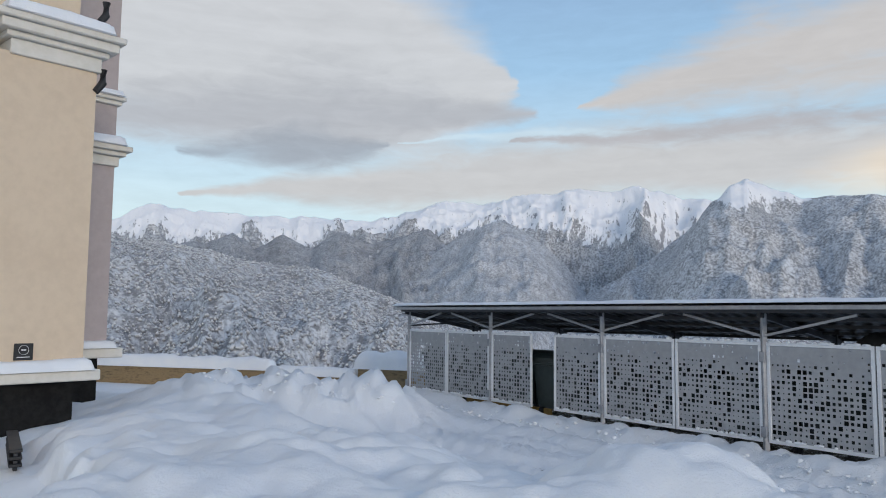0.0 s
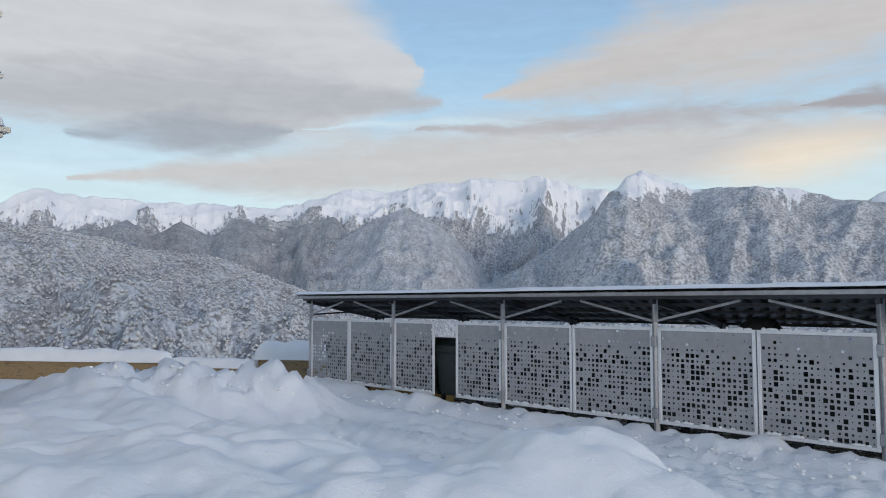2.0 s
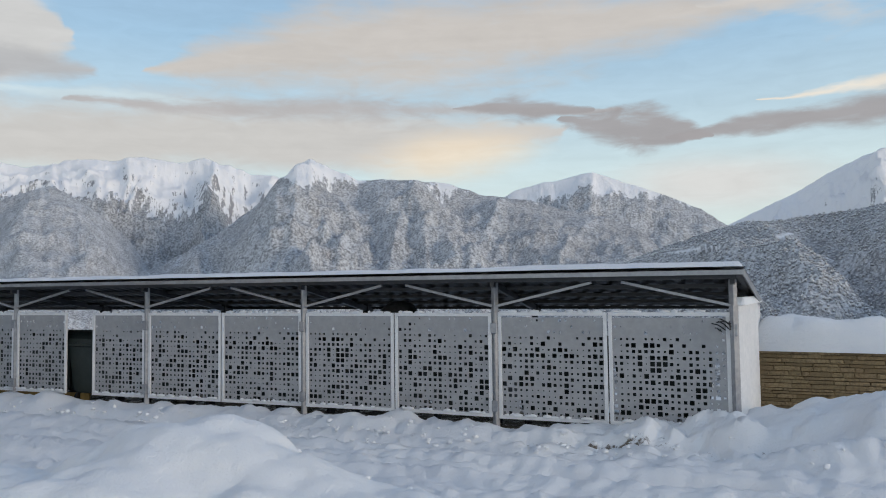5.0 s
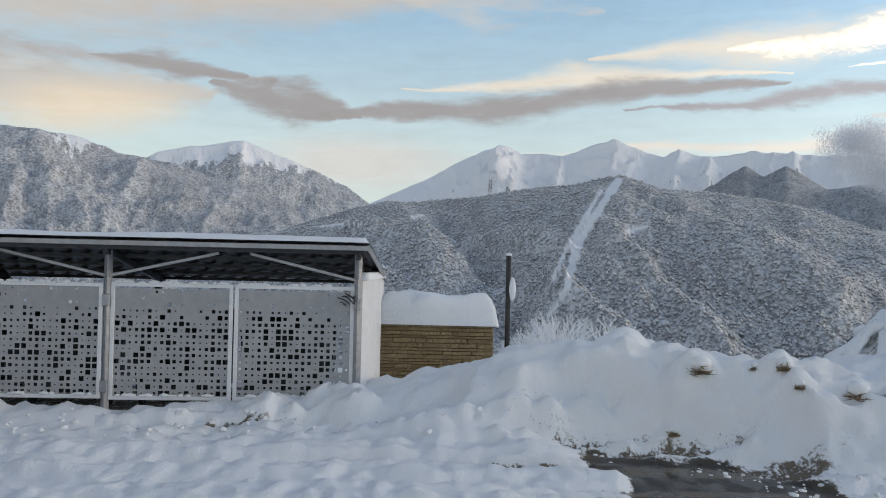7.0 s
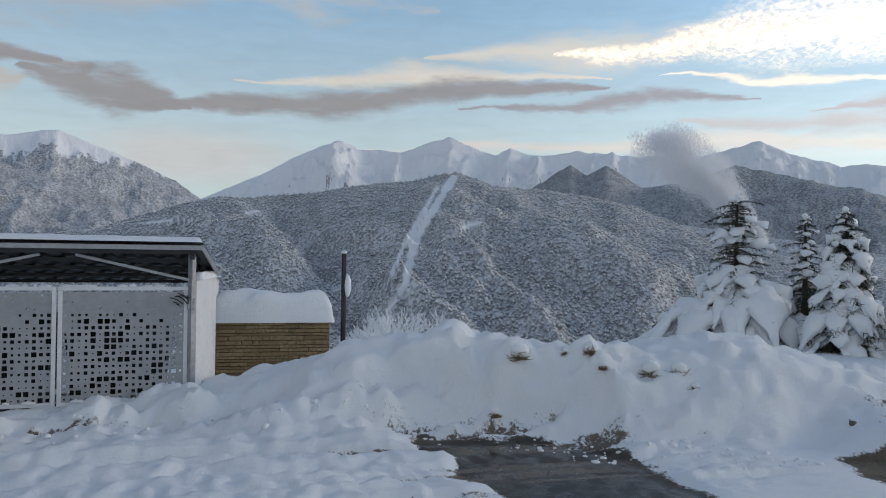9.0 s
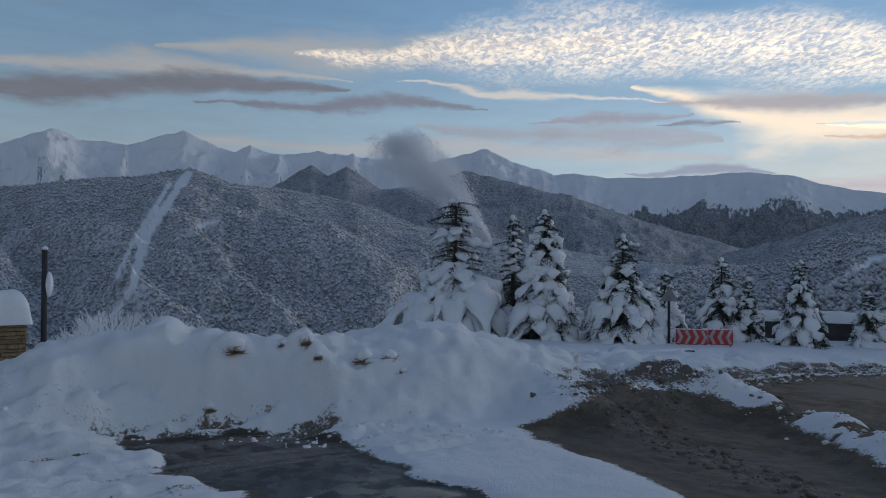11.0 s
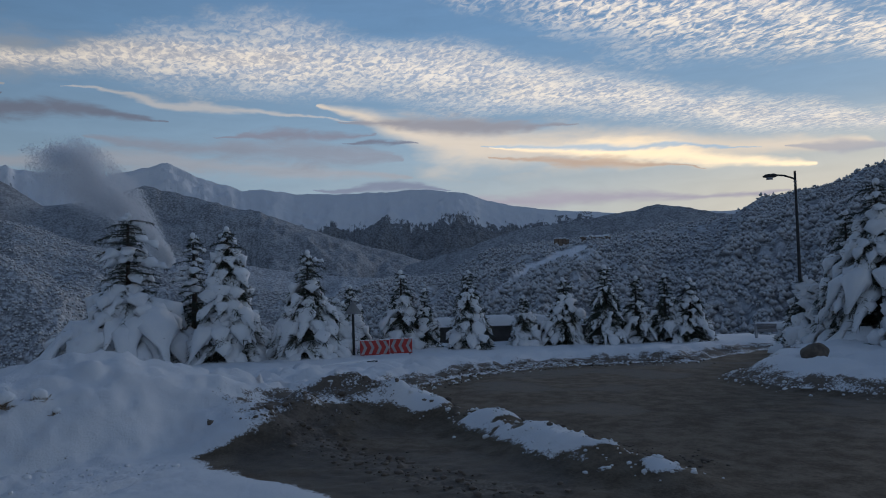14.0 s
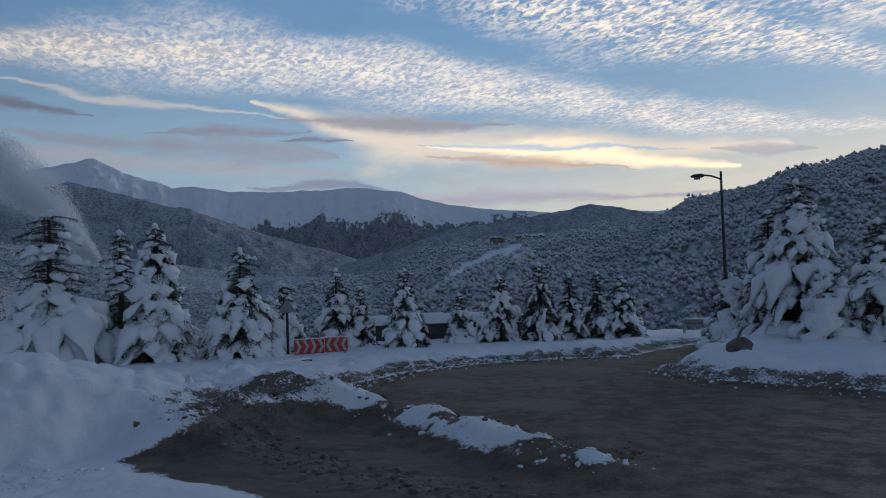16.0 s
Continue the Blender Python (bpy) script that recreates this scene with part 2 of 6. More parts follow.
# rippled high cloud
rip = w.noise(w.vec("MULTIPLY", flat, (1.0, 1.7, 1.0)), 22.0, 3, 0.55, 0.8)
rip2 = w.noise(flat, 5.0, 4, 0.55, 0.8)
ripple = w.math("ADD", w.math("MULTIPLY", rip, 0.68), w.math("MULTIPLY", rip2, 0.32))
ripc = w.mix(w.step(ripple, 0.38, 0.64), (1.10, 1.03, 1.03), (2.10, 1.74, 1.30))
tear = w.step(ripple, 0.34, 0.60)
s = over(s, stroke([(104, 12.6, 0.7), (112, 9.6, 2.0), (136, 8.0, 2.4)], 0.9, 0.35), (1.70, 1.34, 0.95), 0.8)
s = over(s, w.math("MULTIPLY", stroke([(80, 15.0, 0.6), (92, 15.9, 2.0), (103, 15.8, 2.6), (114, 14.7, 2.0), (133, 10.9, 1.2), (147, 8.0, 1.1)], 0.75, 0.35), w.step(ripple, 0.10, 0.62)), ripc, 0.82)
s = over(s, w.math("MULTIPLY", stroke([(108, 25.5, 3.6), (130, 18.6, 3.7), (147, 11.0, 1.8)], 0.5, 0.3), tear), ripc, 0.92)
s = over(s, w.math("MULTIPLY", stroke([(136, 23.0, 3.0), (165, 13.0, 4.0)], 0.5, 0.3), tear), ripc, 0.92)
s = over(s, stroke([(86, 13.6, 0.22), (95, 12.5, 0.30), (104, 11.4, 0.20)], 0.8, 0.35), (1.15, 1.03, 0.90), 0.75)
s = over(s, stroke([(104, 11.4, 0.6), (114, 11.2, 0.9), (122, 10.5, 0.35)], 0.8, 0.45), (0.60, 0.56, 0.58), 0.9)
s = over(s, stroke([(118, 9.3, 0.6), (126, 8.4, 0.95), (136, 6.6, 0.9)], 0.7, 0.35), (2.6, 1.92, 1.12), 0.85)
s = over(s, stroke([(116, 9.4, 0.18), (121, 9.1, 0.30), (134, 8.3, 0.25)], 0.8, 0.35), (0.75, 0.98, 1.15), 0.8)
s = over(s, stroke([(116, 8.4, 0.25), (124, 7.9, 0.45), (131, 7.0, 0.15)], 0.7, 0.4), (1.05, 0.74, 0.52), 0.9)
s = over(s, stroke([(96, 10.6, 0.30), (105, 10.5, 0.40)], 0.7, 0.6), (0.50, 0.49, 0.56), 0.9)
s = over(s, stroke([(103, 9.9, 0.26), (108.4, 9.8, 0.30)], 0.6, 0.6), (0.38, 0.39, 0.47), 0.95)
s = over(s, stroke([(137, 8.2, 0.4), (143, 7.4, 0.5)], 0.8, 0.5), (0.85, 0.80, 0.80), 0.8)
s = over(s, stroke([(110, 5.6, 0.35), (122, 5.6, 0.6), (135, 4.9, 0.5)], 0.7, 0.2), (0.80, 0.70, 0.74), 0.9)
s = over(s, stroke([(102.5, 6.7, 0.25), (108, 6.8, 0.45), (113, 6.4, 0.15)], 0.6, 0.12), (0.46, 0.49, 0.60), 0.95)
# the side of the rising sun is brighter than the far side
s = w.vec("MULTIPLY", s, w.combine(*[w.math("ADD", 0.90, w.math("MULTIPLY", w.math("MULTIPLY", w.step(az, 62.0, 112.0), w.step(az, 200.0, 160.0)), 0.42))] * 3))
back, wout = w.add("ShaderNodeBackground"), w.add("ShaderNodeOutputWorld")
s = w.vec("MULTIPLY", s, w.combine(*[w.math("ADD", 0.84, w.math("MULTIPLY", w.math("ADD", streak, fine_noise), 0.16))] * 3))
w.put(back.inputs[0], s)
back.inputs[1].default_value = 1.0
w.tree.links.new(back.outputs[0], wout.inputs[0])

sun = new("sun", bpy.data.lights.new("sun", "SUN"))
sun.data.energy, sun.data.angle, sun.data.color = 0.95, radians(16), (1.0, 0.90, 0.80)
sa, se = radians(SUN_AZ), radians(SUN_EL)
sun.matrix_world = look((math.sin(sa) * math.cos(se) * 50, math.cos(sa) * math.cos(se) * 50, math.sin(se) * 50), (0, 0, 0))


# ---------------------------------------------------------------- materials
def snow_bumps(n, p, amount=1.0):
    return n.math("ADD", n.math("ADD", n.math("MULTIPLY", n.noise(p, 4.0, 4, 0.55), 0.35), n.math("MULTIPLY", n.noise(p, 12.0, 6, 0.62), 0.55)), n.math("MULTIPLY", n.noise(p, 45.0, 4, 0.65), 0.45 * amount))


def build_ground(n):
    p = place(n)
    road, dirt, wet = attr(n, "road"), attr(n, "dirt"), attr(n, "wet")
    a, b = n.noise(p, 3.0, 6, 0.65), n.noise(p, 25.0, 5, 0.65)
    snow = n.mix(n.step(n.noise(p, 0.7, 4), 0.3, 0.7), (0.80, 0.82, 0.85), (0.86, 0.87, 0.88))
    mess = n.math("ADD", n.math("MULTIPLY", a, 0.55), n.math("MULTIPLY", b, 0.45))
    brown = n.mix(n.step(mess, 0.35, 0.65), (0.075, 0.060, 0.047), (0.19, 0.155, 0.12))
    tarmac = n.mix(n.step(mess, 0.35, 0.65), (0.095, 0.074, 0.052), (0.175, 0.140, 0.100))
    tarmac = n.mix(wet, tarmac, n.mix(n.step(a, 0.4, 0.62), (0.018, 0.016, 0.014), (0.045, 0.040, 0.034)))
    rm = n.step(n.math("ADD", road, n.math("MULTIPLY", n.math("SUBTRACT", mess, 0.5), 1.3)), 0.42, 0.58)
    dm = n.step(n.math("ADD", dirt, n.math("MULTIPLY", n.math("SUBTRACT", mess, 0.5), 1.8)), 0.42, 0.62)
    colour = n.mix(dm, n.mix(rm, snow, tarmac), brown)
    dry = n.mix(wet, n.mix(n.step(a, 0.4, 0.6), (0.95, 0.95, 0.95), (0.75, 0.75, 0.75)), n.mix(n.step(a, 0.42, 0.6), (0.14, 0.14, 0.14), (0.5, 0.5, 0.5)))
    rough = n.mix(n.math("MAXIMUM", rm, dm), (0.7, 0.7, 0.7), dry)
    high = n.math("MULTIPLY", snow_bumps(n, p), n.math("SUBTRACT", 1.0, wet))
    return colour, rough, 0.0, n.bump(n.math("MULTIPLY", high, n.math("SUBTRACT", 1.0, n.math("MULTIPLY", rm, 0.4))), 0.6, 0.05)


def build_snow(n):
    p = place(n)
    c = n.mix(n.step(n.noise(p, 2.0, 4), 0.3, 0.7), (0.82, 0.84, 0.87), (0.88, 0.89, 0.90))
    return c, 0.6, 0.0, n.bump(snow_bumps(n, p), 0.5, 0.05)


def build_range(line, spread, size, rock, shade=1.0, chute=1.0):
    """Frosted leafless forest below the tree line, streaked snow and rock above it."""
    def build(n):
        p = place(n)
        z = n.split(p)[2]
        across, down, gully = attr(n, "across"), attr(n, "down"), attr(n, "gully")
        wide = n.noise(n.combine(n.math("MULTIPLY", across, 0.011), n.math("MULTIPLY", down, 0.0022)), 1.0, 5, 0.6)
        fine = n.noise(n.combine(n.math("MULTIPLY", across, 0.045), n.math("MULTIPLY", down, 0.017)), 1.0, 6, 0.68)
        speck = n.noise(p, 0.95 / size, 3, 0.7)
        patch = n.noise(p, 0.10 / size, 4, 0.6)
        grain = n.math("ADD", n.math("MULTIPLY", speck, 0.62), n.math("ADD", n.math("MULTIPLY", fine, 0.22), n.math("MULTIPLY", patch, 0.16)))
        trees = n.mix(n.step(grain, 0.40, 0.60), (0.22, 0.225, 0.24), (0.66, 0.68, 0.71))
        # shade in the folds put into the colour: forest darkens along gullies
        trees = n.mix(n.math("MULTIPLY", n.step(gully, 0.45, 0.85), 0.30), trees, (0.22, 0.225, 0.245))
        trees = n.vec("MULTIPLY", trees, (shade,) * 3)
        h = n.math("ADD", z, n.math("MULTIPLY", n.math("ADD", n.math("SUBTRACT", wide, 0.5), n.math("MULTIPLY", n.math("SUBTRACT", fine, 0.5), 0.9)), spread * 1.6))
        h = n.math("ADD", h, n.math("MULTIPLY", n.math("SUBTRACT", gully, 0.55), spread * 1.3 * chute))
        nz = n.split(n.add("ShaderNodeNewGeometry").outputs["Normal"])[2]
        rough = n.math("ADD", n.math("MULTIPLY", n.math("SUBTRACT", fine, 0.5), 1.25), n.math("MULTIPLY", n.math("SUBTRACT", speck, 0.5), 0.5))
        crag = n.math("MULTIPLY", n.step(n.math("ADD", nz, rough), rock + 0.07, rock - 0.05), 0.85)
        white = n.mix(crag, (0.86, 0.87, 0.90), (0.20, 0.205, 0.23))
        c = n.mix(n.math("MAXIMUM", n.step(h, line - 12, line + 12), attr(n, "run")), trees, white)
        relief = n.math("ADD", n.math("MULTIPLY", fine, 1.2), n.math("MULTIPLY", speck, 0.35))
        return c, 0.8, 0.0, n.bump(n.math("ADD", relief, n.math("MULTIPLY", wide, 1.2)), 0.7, size * 1.1)
    return build


def build_frost(n):
    """Frost and snow on the upper side of twigs, bark below."""
    p = place(n)
    g = n.add("ShaderNodeNewGeometry")
    nz = n.split(g.outputs["Normal"])[2]
    r = g.outputs["Random Per Island"]
    v = n.noise(p, 0.9, 5, 0.7)
    f = n.math("ADD", n.math("MULTIPLY", nz, 0.40), n.math("ADD", n.math("MULTIPLY", v, 0.9), n.math("MULTIPLY", r, 0.30)))
    wide = n.noise(p, 0.011, 4, 0.6)
    f = n.math("ADD", f, n.math("MULTIPLY", n.math("SUBTRACT", wide, 0.5), 0.7))
    c = n.mix(n.step(f, 0.18, 1.0), (0.31, 0.315, 0.325), (0.72, 0.73, 0.75))
    return c, 0.85, 0.0, n.bump(v, 0.8, 1.0)


MAT = {
    "ground": surface("snowy_ground", build_ground, 0.22),
    "snow": surface("snow", build_snow),
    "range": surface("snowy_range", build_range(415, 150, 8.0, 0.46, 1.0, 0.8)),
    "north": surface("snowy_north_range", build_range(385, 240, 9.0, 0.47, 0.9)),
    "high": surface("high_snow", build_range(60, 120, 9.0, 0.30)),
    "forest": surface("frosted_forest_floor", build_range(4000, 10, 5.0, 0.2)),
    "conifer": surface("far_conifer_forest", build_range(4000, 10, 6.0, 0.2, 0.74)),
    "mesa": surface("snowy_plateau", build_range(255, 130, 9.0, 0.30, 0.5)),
    "frost": surface("frosted_twigs", build_frost),
}


# ---------------------------------------------------------------- the lie of the land
BED = [(-9.5, 21.0), (-3.0, 14.0), (0.0, 10.4), (3.0, 7.4), (4.3, 5.2), (4.6, 3.0), (3.6, 0.6), (2.2, -1.0), (0.5, -3.0), (-4.0, -6.0), (-14.0, -6.0), (-14.0, 21.0)]
PUDDLE = [(8.9, 4.0), (9.3, 3.2), (9.6, 2.2), (9.4, 1.4), (8.2, 0.8), (7.2, 0.1), (6.6, -0.4), (5.7, 0.1), (6.4, 1.4), (7.4, 2.5), (8.0, 3.1)]
MUD = [(10.0, -0.7), (8.4, -1.2), (7.0, -1.7), (4.0, -2.8), (0.0, -6.0), (-8.0, -12.0), (-8.0, -34.0), (5.0, -34.0), (9.5, -24.0), (18.2, -17.4), (16.4, -13.6), (17.6, -10.8), (17.3, -7.9), (15.1, -5.1), (12.7, -4.1), (11.3, -1.7)]
PILE = [(9.0, 7.2, 0.35), (9.4, 6.3, 0.6), (9.9, 5.2, 1.0), (10.5, 4.0, 1.3), (11.1, 2.5, 1.15), (11.8, 1.1, 1.25), (12.3, 0.2, 1.25), (12.5, -0.6, 0.95), (12.7, -1.7, 0.55)]
ISLAND = [(13.2, -11.8), (11.1, -11.3), (8.0, -12.0), (2.0, -14.5), (2.0, -24.0), (13.0, -24.0), (18.6, -20.0), (17.4, -17.6), (14.6, -14.2)]
PLATEAU = [(-40, 32), (-11, 28.2), (-1.0, 25.0), (5.0, 18.6), (11.5, 10.9), (13.8, 6.9), (16.0, 3.6), (28.5, 3.0), (29.5, -7.0), (27.5, -14.0), (24.6, -20.0), (22.0, -27.0), (12.0, -44.0), (-40.0, -44.0)]


def profile(where, points, k):
    return np.interp(where * (len(points) - 1), range(len(points)), [q[k] for q in points])


def lay(x, y):
    """Height of the ground and its masks: bare road, dirt, wet."""
    x, y = np.asarray(x, float), np.asarray(y, float)
    n1, n2, n3 = fbm(x * 0.55, y * 0.55, 4, 3), fbm(x * 2.1, y * 2.1, 4, 11), fbm(x * 7, y * 7, 3, 23)
    bed = inside(x + (n1 - 0.5) * 1.2, y + (n2 - 0.5) * 0.5, BED)
    z = 0.03 + 0.03 * (n2 - 0.5) + 0.02 * (n3 - 0.5)
    # soft deep snow on the raised bed
    lumps = 0.55 * (n1 - 0.45) + 0.30 * (fbm(x * 1.2 + 5, y * 1.2, 3, 31) - 0.5) + 0.05 * (n2 - 0.5)
    z = np.where(bed < 0.5, z + smooth(0.45, -0.7, bed) * (0.52 + lumps) * (0.35 + 0.65 * smooth(-6.6, -3.6, x)) * np.maximum(np.maximum(smooth(-0.22, 0.22, (x + 4.7) * 0.86 + (y - 10.2) * 0.51 + 0.5 * (n2 - 0.5)), smooth(-3.6, -3.0, x)), smooth(12.2, 13.2, y)), z)
    # wheel tracks along the driveway
    along = x * 0.60 - y * 0.80
    across = x * 0.80 + y * 0.60
    drive = smooth(0.1, 0.8, bed) * smooth(6.4, 7.6, across) * smooth(11.0, 10.3, across) * smooth(-20, -17, along) * smooth(7, 4.5, along)
    puff = np.abs(2 * vnoise(x * 0.95 + 0.5 * n2, y * 0.95, 71) - 1) * 0.50 + np.abs(2 * vnoise(x * 2.3 + 0.4 * n3, y * 2.3, 72) - 1) * 0.38 + np.abs(2 * vnoise(x * 5.6, y * 5.6, 73) - 1) * 0.21
    block = smooth(0.40, 0.60, vnoise(x * 1.9 + 0.6 * n3, y * 1.9, 81)) * 0.45 + smooth(0.40, 0.60, vnoise(x * 4.3 + 0.5 * n3, y * 4.3, 82)) * 0.33 + smooth(0.38, 0.62, vnoise(x * 9.5, y * 9.5, 83)) * 0.22
    z += smooth(0.2, -0.7, bed) * (0.20 * (np.abs(2 * vnoise(x * 0.8 + 0.5 * y, y * 0.8 - 0.3 * x, 84) - 1) - 0.4) + 0.10 * (np.abs(2 * vnoise(x * 2.0 + 0.6 * n1, y * 2.0, 85) - 1) - 0.4) + 0.03 * (block - 0.5)) * smooth(2.5, 5.5, np.hypot(x, y)) * (1 - 0.6 * smooth(10.0, 14.0, y))
    groove = vnoise(across * 4.5 + 0.9 * n1, along * 0.30, 64) * 0.5 + vnoise(across * 10 + 0.7 * n2, along * 0.55, 65) * 0.38 + n3 * 0.12
    z += drive * (0.34 * (groove - 0.5) + 0.06 * (n3 - 0.45))
    z += 0.24 * np.exp(-(((x - 6.35) ** 2 + (y - 1.05) ** 2) / 0.12)) * (0.6 + 0.8 * n2)
    z += 0.34 * np.exp(-(((x - 2.5) ** 2 + (y - 7.3) ** 2) / 0.8))
    # ploughed bank at the foot of the bin shelter
    d, t = line_dist(x, y, [(-1.9, 20.6), (8.25, 6.85)])
    z += (0.05 + 0.22 * puff + 0.16 * block + 0.05 * n2) * np.exp(-(d / 0.42) ** 4) * (0.75 + 0.9 * (n1 - 0.5))
    z -= 0.30 * smooth(17.5, 23.0, y) * smooth(2.0, -2.0, x)
    # heap by the far end of the driveway
    for hx, hy, hh, hr in ((-3.6, 15.6, 0.72, 1.1), (-2.2, 15.2, 0.80, 1.2), (-5.2, 16.2, 0.5, 1.2), (-0.9, 15.3, 0.6, 0.9)):
        z += hh * np.exp(-(((x - hx) ** 2 + (y - hy) ** 2) / hr ** 2)) * (0.38 + 0.3 * n2 + 0.4 * puff + 0.36 * block)
    # the long pile, steep toward the road
    d, t = line_dist(x, y, PILE)
    h = profile(t, PILE, 2)
    chunk = fbm(x * 1.4, y * 1.4, 4, 41)
    w_ = 1.25 + 0.5 * (n1 - 0.5)
    near = smooth(2.1, 0.2, d * (1.0 + 0.35 * (chunk - 0.5)) / (w_ / 1.25))
    pud = inside(x + (n2 - 0.5) * 0.7, y + (n1 - 0.5) * 0.6, PUDDLE)
    near = near * smooth(-0.05, 0.9, pud)
    z += near * h * (0.80 + 0.42 * (chunk - 0.35)) + near * (0.60 * (puff - 0.38) * (1.1 - 0.75 * near)) + near * (1 - near) * 0.9 * (n2 - 0.5)
    z += near * (1.2 - near) * (0.14 * (n3 - 0.5) + 0.26 * (block - 0.5))
    # verge beyond the road
    mud = inside(x + (n2 - 0.5) * 0.7, y + (n1 - 0.5) * 0.8, MUD)
    far = smooth(0.0, 1.3, mud) * smooth(11.5, 13.5, x) * smooth(1.0, -3.0, y) * (1 - 0.75 * smooth(17, 21, x))
    z += far * (0.24 + 0.20 * (block - 0.5) + 0.30 * (puff - 0.35) + 0.22 * (n1 - 0.5) + 0.12 * (n2 - 0.5))
    isl = inside(x + (n2 - 0.5) * 0.5, y + (n1 - 0.5) * 0.5, ISLAND)
    z += smooth(0.35, -0.7, isl) * (0.30 + 0.20 * (n1 - 0.4) + 0.30 * (puff - 0.35))
    # thrown-up slush: the low ridge between the two lanes, and the dirty heap at its head
    d, t = line_dist(x, y, [(12.7, -3.3), (11.9, -4.3), (10.0, -4.7), (7.9, -4.7), (5.7, -5.3)])
    ridge = np.exp(-(d / (0.34 + 0.15 * n1)) ** 2) * (0.14 + 0.16 * n2) * smooth(1.02, 0.75, t)
    z += ridge * 1.2
    d2, t2 = line_dist(x, y, [(10.75, -1.4), (11.3, -2.6), (12.2, -3.9)])
    heap = np.exp(-(d2 / 0.65) ** 2)
    z += heap * (0.18 + 0.22 * (n2 - 0.35))
    road = np.maximum(smooth(0.25, -0.35, mud), smooth(0.25, -0.3, pud))
    road = np.where(isl < 0.25, road * smooth(-0.1, 0.25, isl), road)
    road *= 1 - np.clip(ridge * 6.0 * smooth(0.25, 0.6, n2 + 0.3 * (n1 - 0.5)), 0, 1) * (x < 13)
    road = np.clip(road - heap * 0.3, 0, 1)
    z -= 0.05 * road + 0.9 * road * (0.03 * (n2 - 0.5) + 0.02 * (n3 - 0.5))
    rut, _ = line_dist(x, y, [(11.0, -2.1), (8.3, -2.8), (5.0, -4.2), (1.0, -7.5)])
    z += road * 0.07 * (n3 - 0.4) * np.exp(-(rut / 0.9) ** 2)
    edge = smooth(0.95, 0.1, np.abs(mud - 0.35)) * smooth(10.5, 12.5, x)
    dirt = np.clip(heap * 0.26 + 0.60 * edge + 0.60 * smooth(0.8, 0.1, np.abs(isl + 0.05)) + 0.5 * np.exp(-(rut / 0.5) ** 2), 0, 0.62)
    d3, _ = line_dist(x, y, [(9.0, 4.4), (9.5, 3.2)])
    dirt = np.maximum(dirt, 0.36 * np.exp(-(d3 / 0.35) ** 2))
    dirt = np.maximum(dirt, 0.60 * drive * (1 - near) * smooth(0.52, 0.30, groove) * smooth(13.0, 10.5, y))
    roofed = inside(x, y, [(-0.95, 20.0), (8.85, 7.05), (10.6, 8.4), (0.9, 21.4)])
    dirt = np.maximum(dirt, 0.62 * smooth(0.1, -0.2, roofed))
    wet = np.clip(smooth(0.3, -0.4, pud) + 0.45 * smooth(0.52, 0.66, n1) * road, 0, 1)
    flatten = smooth(0.12, -0.22, pud)
    z = z * (1 - flatten) - 0.035 * flatten
    # the road and its verge fall gently eastward
    z -= 0.03 * np.minimum(np.maximum(0.85 * x - 0.5 * y - 6.0, 0.0), 40.0)
    # off the edge of the terrace the slope falls into the valley
    out = np.maximum(inside(x, y, PLATEAU), 0.0)
    z = z - 0.62 * np.minimum(out, 420.0) + 4.0 * (fbm(x * 0.03, y * 0.03, 4, 51) - 0.5) * smooth(5, 60, out)
    return z, road, dirt, wet


def height(x, y):
    return float(lay(np.array([x]), np.array([y]))[0][0])


# one sheet, fine toward the side that the walk looks to, out to the horizon
angles = np.concatenate([np.arange(-38.0, 158.0, 0.34), np.arange(158.0, 322.0, 4.0)])
radii = [0.02]
while radii[-1] < 4900:
    r = radii[-1]
    radii.append(r * (1.0055 if 4.2 < r < 10.5 else 1.011 if r < 26 else 1.05 if r < 120 else 1.2) + (0.03 if r < 4 else 0))
A, R = np.meshgrid(np.radians(angles), np.array(radii))
GX, GY = 0.5 + R * np.sin(A), 0.2 + R * np.cos(A)
GZ, g_road, g_dirt, g_wet = lay(GX, GY)
me = grid_mesh("ground", GX, GY, GZ, wrap=True)
for key, values in (("road", g_road), ("dirt", g_dirt), ("wet", g_wet)):
    me.attributes.new(key, "FLOAT", "POINT").data.foreach_set("value", values.ravel())
me.materials.append(MAT["ground"])
ground = tagged(new("ground", me), "deep white snow with a muddy wet road across it", "ground", kind="structure")


